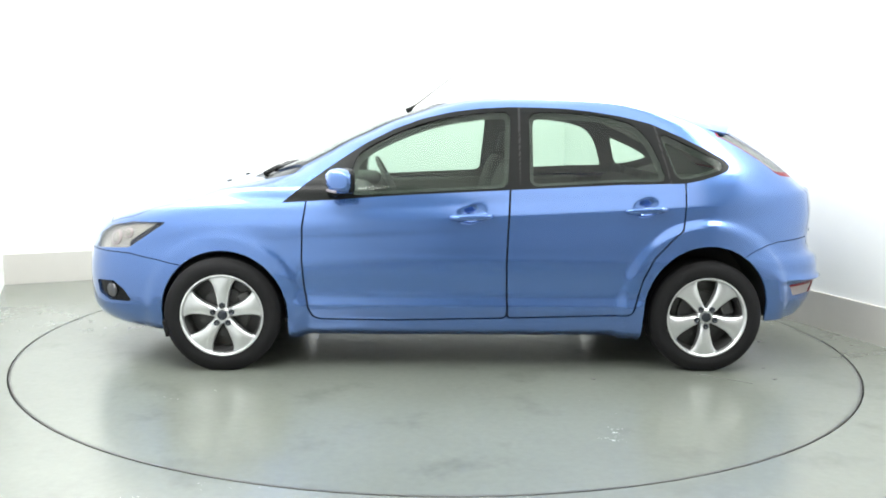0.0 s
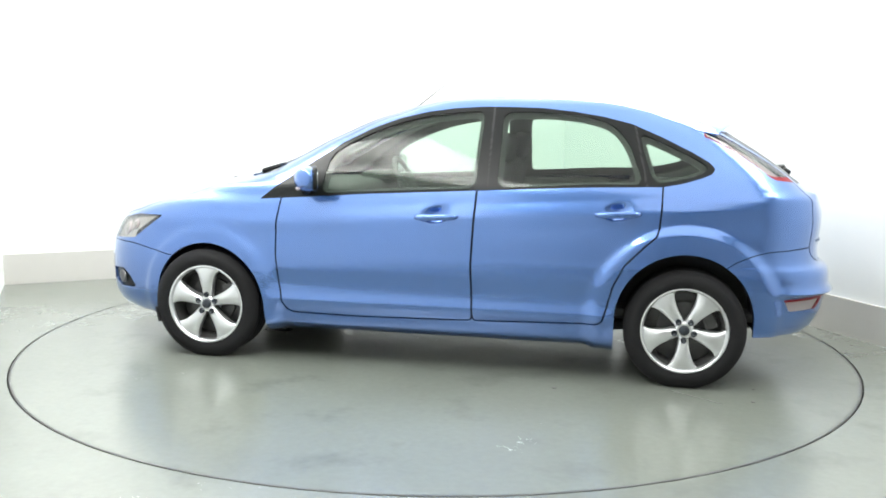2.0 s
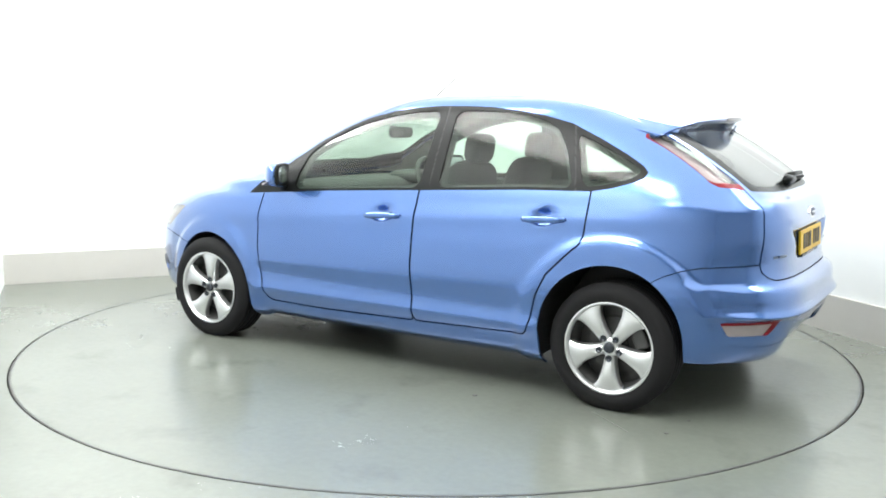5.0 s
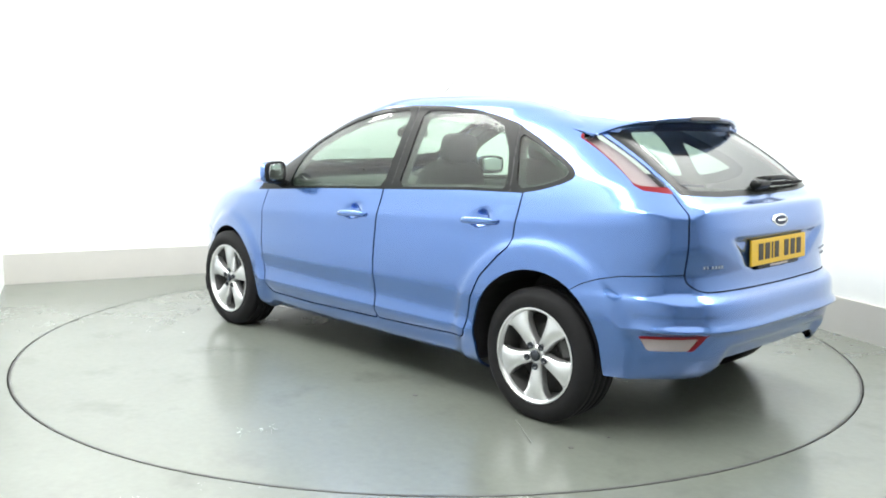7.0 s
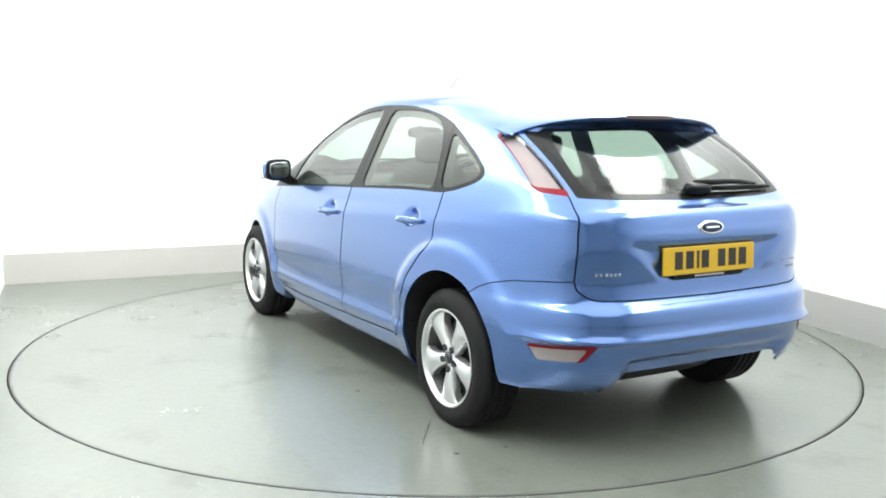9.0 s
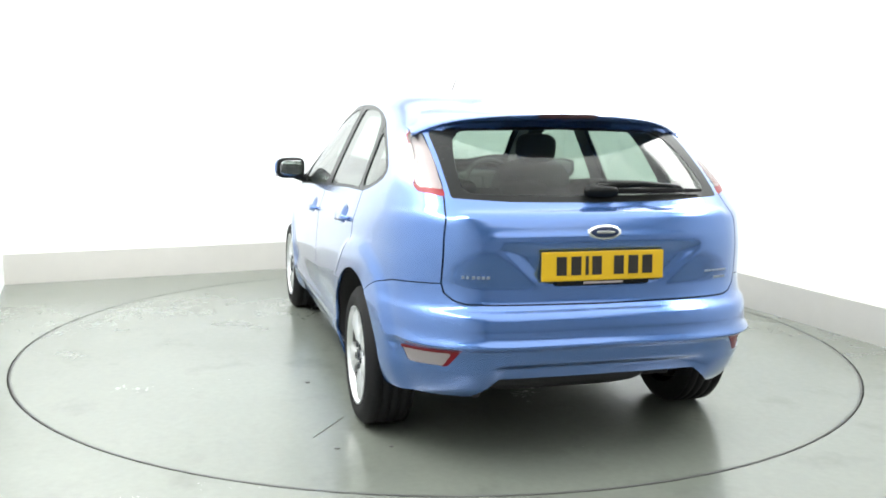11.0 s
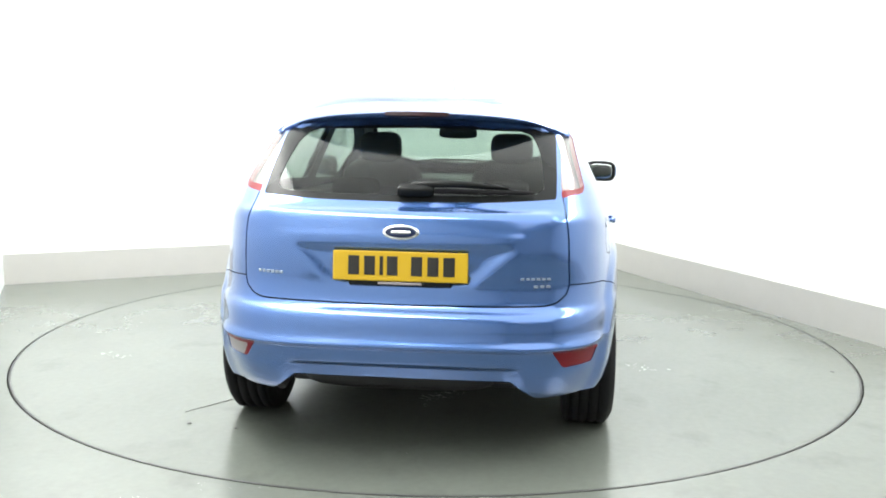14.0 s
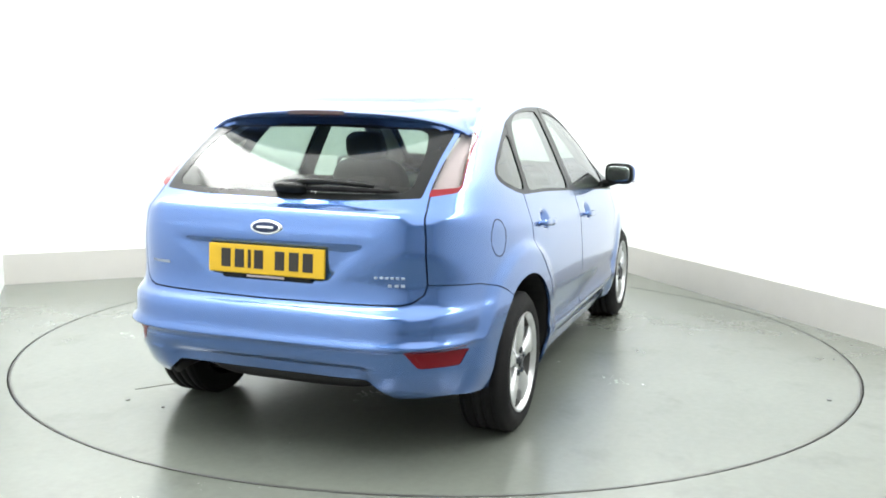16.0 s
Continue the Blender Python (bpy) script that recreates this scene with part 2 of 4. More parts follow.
def outline(row, count):
    """Half a plan outline, nose to tail, evenly spaced."""
    z, xf, xr, w, nf, nr, xc = row
    phi = np.linspace(0, np.pi, 1200)
    c, s = np.cos(phi), np.sin(phi)
    n = np.where(c > 0, nf, nr)
    x = np.where(c > 0, xc + (xf - xc) * np.abs(c) ** (2 / n), xc - (xc - xr) * np.abs(c) ** (2 / n))
    y = w * np.abs(s) ** (2 / n)
    d = np.concatenate([[0], np.cumsum(np.hypot(np.diff(x), np.diff(y)))])
    t = np.linspace(0, d[-1], count)
    return np.interp(t, d, x), np.interp(t, d, y)


# ---- the car's skin: one smooth surface, cut into panels along their outlines ----
COLS, STEPS = 310, 5
ARCH = ((1.315, 0.295, 0.348), (-1.312, 0.338, 0.352))     # wheel arches: along, up, radius


def tent(v):
    return np.maximum(0.0, 1.0 - np.abs(v))


def ease(v):
    v = np.clip(v, 0, 1)
    return v * v * (3 - 2 * v)


def inside(px, py, poly):
    """Signed distance to a closed outline, negative inside."""
    p = np.array(poly, float)
    best = np.full(len(px), 1e9)
    odd = np.zeros(len(px), bool)
    for (x0, y0), (x1, y1) in zip(p, np.roll(p, -1, 0)):
        dx, dy = x1 - x0, y1 - y0
        t = np.clip(((px - x0) * dx + (py - y0) * dy) / max(dx * dx + dy * dy, 1e-12), 0, 1)
        best = np.minimum(best, np.hypot(px - x0 - t * dx, py - y0 - t * dy))
        if dy:
            odd ^= ((y0 > py) != (y1 > py)) & (px < x0 + (py - y0) * dx / dy)
    return np.where(odd, -best, best)


def round_poly(poly, k=2, reach=0.03):
    """Softens an outline's corners, reach metres to each side of them."""
    p = [Vector(q) for q in poly]
    for _ in range(k):
        q = []
        for a, b in zip(p, p[1:] + p[:1]):
            t = min(0.25, reach / max((b - a).length, 1e-6))
            q += [a.lerp(b, t), a.lerp(b, 1 - t)]
        p, reach = q, reach * 0.4
    return [tuple(q) for q in p]


def arch_field(x, z, c, grow=0.0):
    cx, cz, r = c
    return np.hypot(x - cx, np.where(z > cz, z - cz, 0.0)) - r - grow


def crease_z(x):
    return 0.829 - 0.0545 * x


PLATE_RECESS = round_poly([(0.46, 0.875), (0.36, 0.80), (0.29, 0.725), (0.20, 0.705), (-0.20, 0.705), (-0.29, 0.725), (-0.36, 0.80), (-0.46, 0.875)], 1)
HANDLES = ((-0.012, 0.842), (-0.962, 0.886))


def skin():
    """Points and normals of the left half, rows from sill to roof."""
    pts = []
    for row in spline_rows(ROWS, STEPS):
        x, y = outline(row, COLS)
        pts.append(np.stack([x, y, np.full(COLS, row[0])], -1))
    p = np.array(pts)

    def normals(q):
        du, dv = np.gradient(q, axis=1), np.gradient(q, axis=0)
        n = np.cross(dv, du)
        n /= np.maximum(np.linalg.norm(n, axis=2, keepdims=True), 1e-9)
        if n[20, COLS // 2, 1] < 0:
            n = -n
        n[-3:] = (0, 0, 1)
        return n

    n = normals(p)
    x, y, z = p[..., 0], p[..., 1], p[..., 2]
    side = ease((y - 0.55) / 0.2)
    d = np.zeros_like(x)
    for c, lift, wide in ((ARCH[0], 0.016, 0.115), (ARCH[1], 0.020, 0.155)):
        r = arch_field(x, z, c)
        d += side * lift * ease((wide - r) / 0.06) * ease((0.88 - z) / 0.05)
    along = ease((1.7 - x) / 0.3) * ease((x + 1.95) / 0.35)
    d += side * along * 0.0075 * tent((z - crease_z(x)) / 0.075)
    doors = ease((0.98 - x) / 0.1) * ease((x + 1.0) / 0.1)
    d += side * doors * (0.010 * tent((z - 0.345) / 0.040) - 0.008 * np.exp(-((z - 0.44) / 0.06) ** 2))
    d -= side * doors * 0.014 * ease((0.335 - z) / 0.065)
    for hx, hz in HANDLES:
        d -= side * 0.030 * np.maximum(0, 1 - ((x - hx) / 0.056) ** 2 - ((z - hz - 0.010) / 0.044) ** 2) ** 0.8
    tail = ease((-1.70 - x) / 0.25)
    d += tail * 0.024 * tent((z - 0.492) / 0.026) - tail * 0.012 * ease((0.488 - z) / 0.02)
    d -= tail * 0.030 * ease((0.415 - z) / 0.035) * ease((0.50 - y) / 0.10)
    back = ease((-1.85 - x) / 0.08)
    d += back * 0.006 * tent((z - 0.905) / 0.016) * ease((0.50 - y) / 0.06)
    d += back * 0.012 * tent((z - 0.985) / 0.022) * ease((0.60 - y) / 0.05)
    sunk = inside(y.ravel(), z.ravel(), PLATE_RECESS).reshape(y.shape)
    d -= back * 0.020 * ease(-sunk / 0.028)
    p = p + n * d[..., None]
    p[:, 0, 1] = p[:, -1, 1] = 0
    m = normals(p)
    for _ in range(1):                       # soften the facets of the grid
        k = m.copy()
        k[:, 1:-1] = (m[:, :-2] + 2 * m[:, 1:-1] + m[:, 2:]) / 4
        m = k.copy()
        m[1:-1] = (k[:-2] + 2 * k[1:-1] + k[2:]) / 4
        m /= np.maximum(np.linalg.norm(m, axis=2, keepdims=True), 1e-9)
    m[:, 0, 1] = m[:, -1, 1] = 0
    return p, m


SKIN_P, SKIN_N = skin()
ROWS_N = SKIN_P.shape[0]


class Sheet:
    """A mesh whose faces carry the name of the panel they belong to."""

    def __init__(self, p, n):
        rows, cols = p.shape[:2]
        self.p, self.n = [Vector(v) for v in p.reshape(-1, 3)], [Vector(v) for v in n.reshape(-1, 3)]
        self.faces = []
        for i in range(rows - 1):
            for j in range(cols - 1):
                a = i * cols + j
                self.faces.append(((a, a + 1, a + cols + 1, a + cols), "body"))

    def cut(self, field, into, out_of=("body",), where=None):
        """Faces of the panels out_of where field < 0 go to the panel into; faces on the line are split."""
        a = np.array([v[:] for v in self.p])
        f = field(a[:, 0], a[:, 1], a[:, 2])
        f = np.where(np.abs(f) < 1e-6, 1e-6, f)
        ok = np.ones(len(f), bool) if where is None else where(a[:, 0], a[:, 1], a[:, 2])
        made, faces = {}, []

        def cross(i, j):
            key = (min(i, j), max(i, j))
            if key not in made:
                t = f[i] / (f[i] - f[j])
                made[key] = len(self.p)
                self.p.append(self.p[i].lerp(self.p[j], t))
                self.n.append(self.n[i].lerp(self.n[j], t).normalized())
            return made[key]

        for vs, tag in self.faces:
            if tag not in out_of or not all(ok[v] for v in vs):
                faces.append((vs, tag))
                continue
            neg = [f[v] < 0 for v in vs]
            if all(neg):
                faces.append((vs, into))
            elif not any(neg):
                faces.append((vs, tag))
            else:
                ins, outs = [], []
                for k, v in enumerate(vs):
                    w = vs[(k + 1) % len(vs)]
                    (ins if neg[k] else outs).append(v)
                    if neg[k] != neg[(k + 1) % len(vs)]:
                        c = cross(v, w)
                        ins.append(c), outs.append(c)
                for poly, name in ((ins, into), (outs, tag)):
                    if len(poly) >= 3:
                        faces.append((tuple(poly), name))
        self.faces = faces

    def panel(self, tags, name, mat, parent, label="", sides=(1,), push=0.0, flange=0.012, flip=False, over=-1.0):
        """The faces of these panels as one mesh, on the left (1), the right (-1) or both."""
        chosen = [vs for vs, tag in self.faces if tag in tags and (over < 0 or min(self.p[v].z for v in vs) > over)]
        verts, norms, polys = [], [], []
        for s in sides:
            index = {}

            def at(v):
                if v not in index:
                    index[v] = len(verts)
                    q = self.p[v] - self.n[v] * push
                    verts.append((q.x, q.y * s, q.z))
                    m = -self.n[v] if flip else self.n[v]
                    norms.append(Vector((m.x, m.y * s, m.z)))
                return index[v]

            count = {}
            for vs in chosen:
                loop = [at(v) for v in vs]
                polys.append(loop if (s > 0) != flip else loop[::-1])
                for a, b in zip(vs, vs[1:] + vs[:1]):
                    key = (min(a, b), max(a, b))
                    count[key] = (count.get(key, (0,))[0] + 1, a, b)
            if flange:
                for n_, a, b in count.values():
                    if n_ != 1 or (self.p[a].y < 1e-4 and self.p[b].y < 1e-4):
                        continue
                    na, nb = self.n[a], self.n[b]
                    out = (self.p[b] - self.p[a]).cross(na).normalized()
                    base = len(verts)
                    for q, nn, dd in ((a, na, 0), (b, nb, 0), (b, nb, flange), (a, na, flange)):
                        w = self.p[q] - nn * (push + dd)
                        verts.append((w.x, w.y * s, w.z))
                        norms.append(Vector((out.x, out.y * s, out.z)))
                    loop = [base + 1, base, base + 3, base + 2]
                    polys.append(loop if s > 0 else loop[::-1])
        me = bpy.data.meshes.new(name)
        me.from_pydata(verts, [], polys)
        me.materials.append(mat)
        for f in me.polygons:
            f.use_smooth = True
        me.normals_split_custom_set_from_vertices([v if v.length else Vector((0, 0, 1)) for v in norms])
        ob = new(name, me)
        ob.parent = parent
        if label:
            ob["label"] = label
        return ob


FRONT_DOOR = [(0.86, 0.97), (0.870, 0.908), (0.889, 0.78), (0.892, 0.60), (0.878, 0.445), (0.858, 0.335), (0.838, 0.290), (0.800, 0.274), (0.412, 0.270),
              (-0.201, 0.284), (-0.213, 0.30), (-0.213, 0.343), (-0.203, 0.579), (-0.211, 0.792), (-0.224, 1.02)]
REAR_DOOR = [(-0.226, 1.02), (-0.213, 0.792), (-0.205, 0.579), (-0.215, 0.343), (-0.215, 0.30), (-0.229, 0.285), (-0.587, 0.296), (-0.870, 0.305), (-0.897, 0.318),
             (-0.918, 0.386), (-0.948, 0.51), (-1.004, 0.623), (-1.110, 0.732), (-1.160, 0.775), (-1.172, 0.82), (-1.180, 0.92), (-1.183, 1.06)]
DAYLIGHT = [(1.000, 0.900), (0.890, 0.99), (0.820, 1.040), (0.710, 1.118), (0.557, 1.218), (0.401, 1.298), (0.244, 1.356), (0.087, 1.393), (-0.070, 1.414), (-0.228, 1.424),
            (-0.386, 1.424), (-0.545, 1.420), (-0.701, 1.404), (-0.857, 1.380), (-1.013, 1.343), (-1.167, 1.278), (-1.322, 1.203), (-1.412, 1.152), (-1.440, 1.120),
            (-1.425, 1.095), (-1.374, 1.072), (-1.274, 1.042), (-1.176, 1.024), (-0.830, 1.014), (-0.212, 0.980), (0.396, 0.946), (0.698, 0.922)]
FRONT_PANE = round_poly([(0.640, 0.944), (0.632, 1.05), (0.612, 1.146), (0.54, 1.201), (0.39, 1.277), (0.24, 1.332), (0.085, 1.369), (-0.07, 1.391), (-0.235, 1.402), (-0.212, 0.994)], 1)
REAR_PANE = round_poly([(-0.330, 1.000), (-0.335, 1.396), (-0.483, 1.401), (-0.660, 1.394), (-0.800, 1.376), (-0.925, 1.337), (-1.010, 1.235), (-1.085, 1.035), (-0.83, 1.030)], 1)
QUARTER_PANE = round_poly([(-1.050, 1.300), (-1.216, 1.232), (-1.358, 1.164), (-1.412, 1.128), (-1.366, 1.090), (-1.236, 1.054), (-1.135, 1.042)], 1)
TAILGATE = [(-0.1, 1.375), (0.56, 1.345), (0.605, 1.30), (0.606, 1.20), (0.606, 1.10), (0.613, 1.04), (0.630, 0.95), (0.636, 0.90), (0.643, 0.725), (0.634, 0.688), (0.60, 0.660), (0.56, 0.650), (-0.1, 0.642)]
REAR_PANE_ALL = [(-0.1, 1.350), (0.55, 1.335), (0.588, 1.29), (0.588, 1.20), (0.590, 1.13), (0.588, 1.048), (0.35, 1.034), (-0.1, 1.028)]
REAR_CLEAR = round_poly([(-0.1, 1.322), (0.47, 1.310), (0.515, 1.25), (0.535, 1.15), (0.540, 1.068), (0.35, 1.058), (-0.1, 1.054)], 1)
TAIL_LAMP = [(0.612, 1.312), (0.645, 1.302), (0.662, 1.283), (0.671, 1.23), (0.689, 1.15), (0.704, 1.085), (0.694, 1.066), (0.608, 1.052), (0.610, 1.13), (0.606, 1.23)]
LAMP_CORE = [(0.56, 1.33), (0.638, 1.303), (0.658, 1.283), (0.668, 1.23), (0.6865, 1.15), (0.7005, 1.098), (0.690, 1.086), (0.56, 1.076)]
BUMPER_LAMP = [(0.775, 0.462), (0.585, 0.474), (0.630, 0.404), (0.750, 0.398)]
BUMPER_LAMP_CORE = [(0.777, 0.450), (0.618, 0.460), (0.648, 0.400), (0.752, 0.394)]
HEAD_LAMP = [(2.085, 0.610), (1.851, 0.633), (1.754, 0.698), (1.632, 0.780), (1.834, 0.772), (1.976, 0.742), (2.06, 0.688)]
FOG_LAMP = [(2.077, 0.430), (1.955, 0.441), (1.893, 0.400), (1.841, 0.333), (1.988, 0.325), (2.064, 0.356)]
BONNET = [(1.20, -0.1), (1.20, 0.45), (1.10, 0.655), (1.25, 0.67), (1.60, 0.655), (1.85, 0.60), (1.99, 0.50), (2.04, 0.30), (2.06, -0.1)]
SCREEN = [(1.13, -0.1), (1.08, 0.35), (0.90, 0.640), (0.60, 0.585), (0.32, 0.545), (0.10, 0.510), (0.19, 0.25), (0.21, -0.1)]
COWL = [(1.22, -0.1), (1.20, 0.45), (1.10, 0.66), (0.94, 0.69), (0.90, 0.640), (1.08, 0.35), (1.13, -0.1)]


def bumper_seam(x):
    return np.interp(-x, (1.3, 1.50, 1.56, 1.63, 1.72, 1.95, 2.3), (0.55, 0.622, 0.660, 0.688, 0.708, 0.726, 0.73))


def xz(poly, grow=0.0):
    return lambda x, y, z: inside(x, z, poly) - grow


def yz(poly, grow=0.0):
    return lambda x, y, z: inside(y, z, poly) - grow


def xy(poly, grow=0.0):
    return lambda x, y, z: inside(x, y, poly) - grow


def flank(x, y, z):
    return y > 0.40


def rear(x, y, z):
    return x < -1.22


sheet = Sheet(SKIN_P, SKIN_N)
GAP = 0.0045
for c in ARCH:
    sheet.cut(lambda x, y, z, c=c: arch_field(x, z, c), "void", where=flank)
sheet.cut(lambda x, y, z: z - np.maximum(0.345 - 0.8 * np.maximum(0, y - 0.43), 0.264), "void", where=lambda x, y, z: x < -1.55)
sheet.cut(xz(DAYLIGHT), "trim", where=flank)
for pane, name in ((FRONT_PANE, "front_pane"), (REAR_PANE, "rear_pane"), (QUARTER_PANE, "quarter_pane")):
    sheet.cut(xz(pane), name, ("trim",), flank)
SEALS = ([(-0.282, 0.95), (-0.270, 0.95), (-0.276, 1.45), (-0.288, 1.45)], [(-1.118, 0.98), (-1.106, 0.98), (-1.022, 1.35), (-1.034, 1.35)])
for seal, name in zip(SEALS, ("seal_b", "seal_c")):
    sheet.cut(xz(seal), name, ("trim",), flank)
sheet.cut(xy(SCREEN), "screen", where=lambda x, y, z: (z > 0.96) & (x > 0.0))
sheet.cut(xy(SCREEN, -0.035), "screen_clear", ("screen",), where=lambda x, y, z: (z > 0.96) & (x > 0.0))
sheet.cut(xy(COWL), "cowl", where=lambda x, y, z: (z > 0.93) & (x > 0.8))
sheet.cut(yz(TAIL_LAMP), "lamp", where=rear)
sheet.cut(yz(LAMP_CORE), "lamp_core", ("lamp",), rear)
sheet.cut(yz(TAILGATE), "tailgate", where=rear)
sheet.cut(yz(TAILGATE, GAP * 1.3), "gap", where=rear)
sheet.cut(yz(REAR_PANE_ALL), "rear_band", ("tailgate",), rear)
sheet.cut(yz(REAR_CLEAR), "rear_clear", ("rear_band",), rear)
sheet.cut(yz(BUMPER_LAMP), "bumper_lamp", where=rear)
sheet.cut(yz(BUMPER_LAMP_CORE), "bumper_lamp_core", ("bumper_lamp",), rear)
sheet.cut(lambda x, y, z: z - bumper_seam(x) + GAP, "rear_bumper", where=lambda x, y, z: x < -1.40)
sheet.cut(lambda x, y, z: z - bumper_seam(x), "gap", where=lambda x, y, z: x < -1.40)
sheet.cut(xz(HEAD_LAMP), "head_lamp", where=flank)
sheet.cut(lambda x, y, z: np.maximum(z - 0.676 - 0.66 * (1.851 - x), x - 1.862), "head_dark", ("head_lamp",), flank)
sheet.cut(xz(FOG_LAMP), "fog_lamp", where=flank)
sheet.cut(lambda x, y, z: np.maximum(z - 0.605 + 0.15 * np.maximum(0, 1.85 - x), 1.45 - x) + GAP, "front_bumper", where=lambda x, y, z: x > 1.4)
sheet.cut(lambda x, y, z: np.maximum(z - 0.605 + 0.15 * np.maximum(0, 1.85 - x), 1.45 - x), "gap", where=lambda x, y, z: x > 1.4)
sheet.cut(xy(BONNET), "bonnet", where=lambda x, y, z: (z > 0.66) & (x > 0.9))
sheet.cut(xy(BONNET, GAP), "gap", where=lambda x, y, z: (z > 0.66) & (x > 0.9))
for door, name in ((FRONT_DOOR, "front_door"), (REAR_DOOR, "rear_door")):
    sheet.cut(xz(door, -GAP), name, where=flank)
for door in (FRONT_DOOR, REAR_DOOR):
    sheet.cut(xz(door, GAP), "gap", where=flank)
sheet.cut(lambda x, y, z: 0.876 - x, "front_wing", where=lambda x, y, z: (x > 0.7) & (z < 1.0))

car = tagged(new("car"), "light blue metallic five-door hatchback standing on a turntable", "car")
BOTH, LEFT, RIGHT = (1, -1), (1,), (-1,)
body = sheet.panel(("body",), "body", PAINT, car, "blue roof, pillars, sills and rear wings", BOTH)
bonnet = sheet.panel(("bonnet",), "bonnet", PAINT, car, "", BOTH)
front_bumper = sheet.panel(("front_bumper",), "front_bumper", PAINT, car, "", BOTH)
rear_bumper = sheet.panel(("rear_bumper",), "rear_bumper", PAINT, car, "blue rear bumper with a moulded ridge", BOTH)
tailgate = sheet.panel(("tailgate",), "tailgate", PAINT, car, "blue tailgate with a recess for the plate", BOTH)
sheet.panel(("rear_band",), "window_frame", BLACK, tailgate, "black border of the rear window", BOTH, flange=0.006)
sheet.panel(("rear_clear",), "rear_window", TINTED, tailgate, "tinted rear window", BOTH, push=0.002, flange=0)
sheet.panel(("screen",), "screen_border", BLACK, body, "", BOTH, flange=0.006)
sheet.panel(("screen_clear",), "windscreen", GLASS, car, "clear windscreen", BOTH, push=0.002, flange=0)
sheet.panel(("cowl",), "cowl", BLACK, car, "black plastic scuttle below the windscreen", BOTH, push=0.012, flange=0.006)
doors = {}
for s in (1, -1):
    one = (s,)
    sheet.panel(("front_wing",), "front_wing", PAINT, car, "", one)
    for name, pane in (("front_door", "front_pane"), ("rear_door", "rear_pane")):
        doors[name, s] = sheet.panel((name,), name, PAINT, car, "", one)
        sheet.panel((pane,), "window", GLASS, doors[name, s], "pale green window glass", one, push=0.005, flange=0)
    sheet.panel(("trim",), "window_surround", BLACK, car, "black window frames and pillars", one, flange=0.016)
    for seal in ("seal_b", "seal_c"):
        sheet.panel((seal,), "door_seal", DARK, car, "dark rubber door seal", one, push=0.001, flange=0)
    sheet.panel(("quarter_pane",), "quarter_window", GLASS, car, "fixed rear side window", one, push=0.005, flange=0)
    lamp = sheet.panel(("lamp",), "tail_lamp", LAMP_RED, car, "clear tail lamp with a red rim", one, flange=0.02)
    sheet.panel(("lamp_core",), "lens", LAMP_LENS, lamp, "clear lens", one, push=0.001, flange=0)
    sheet.panel(("lamp_core",), "reflector", LAMP_WHITE, lamp, "silver reflector", one, push=0.03, flange=0)
    low = sheet.panel(("bumper_lamp",), "bumper_lamp", LAMP_RED, car, "bumper lamp with a bright rim", one, push=-0.002, flange=0.02)
    sheet.panel(("bumper_lamp_core",), "lens", LAMP_WHITE if s > 0 else LAMP_RED, low, "clear reversing lens" if s > 0 else "red fog lens", one, push=0.004, flange=0)
    head = sheet.panel(("head_lamp", "head_dark"), "headlamp", LAMP_LENS, car, "clear headlamp with an amber tint", one, flange=0.012)
    sheet.panel(("head_lamp",), "reflector", LAMP_AMBER, head, "", one, push=0.019, flange=0)
    sheet.panel(("head_dark",), "housing", CAP, head, "dark lamp housing", one, push=0.019, flange=0)
    sheet.panel(("fog_lamp",), "fog_lamp", BLACK, car, "black fog lamp surround", one, push=0.012, flange=0.01)

# the dark shell behind the gaps, and the lining of roof and pillars
inner = Sheet(SKIN_P[::2, ::2], SKIN_N[::2, ::2])
for c in ARCH:
    inner.cut(lambda x, y, z, c=c: arch_field(x, z, c, 0.012), "void", where=flank)
inner.cut(lambda x, y, z: z - np.maximum(0.351 - 0.8 * np.maximum(0, y - 0.43), 0.275), "void", where=lambda x, y, z: x < -1.55)
inner.cut(lambda x, y, z: z - 0.93 - 0.03 * np.clip(-x / 0.8, -0.5, 3), "shell")
inner.panel(("shell",), "inner_shell", DARK, car, "dark inner shell", BOTH, push=0.026, flange=0)
sheet.panel(("body",), "headlining", LINING, car, "grey roof lining", BOTH, push=0.03, flange=0, flip=True, over=0.96)
lining = Sheet(SKIN_P[::2, ::2], SKIN_N[::2, ::2])
lining.cut(xz(DAYLIGHT, 0.015), "trim", where=lambda x, y, z: (y > 0.40) & (x < 0.75))
for pane in (FRONT_PANE, REAR_PANE, QUARTER_PANE):
    lining.cut(xz(pane, -0.024), "void", ("trim",), flank)
lining.panel(("trim",), "pillar_lining", DASH, car, "dark pillar lining", BOTH, push=0.034, flange=0, flip=True, over=0.95)


def skin_at(x, z, out=0.0):
    """Place on the left flank at a given length and height, and the outward normal."""
    i = int(np.argmin(np.abs(SKIN_P[:, 0, 2] - z)))
    near = [k for k in (i - 1, i, i + 1) if 0 <= k < ROWS_N]
    best, bd = None, 1e9
    for k in near:
        d = np.abs(SKIN_P[k, :, 0] - x) + np.abs(SKIN_P[k, :, 2] - z)
        d = np.where(SKIN_P[k, :, 1] > 0.35, d, 9)
        j = int(np.argmin(d))
        if d[j] < bd:
            bd, best = d[j], (k, j)
    p, n = Vector(SKIN_P[best]), Vector(SKIN_N[best])
    return Vector((x, p.y, z)) + n * out, n


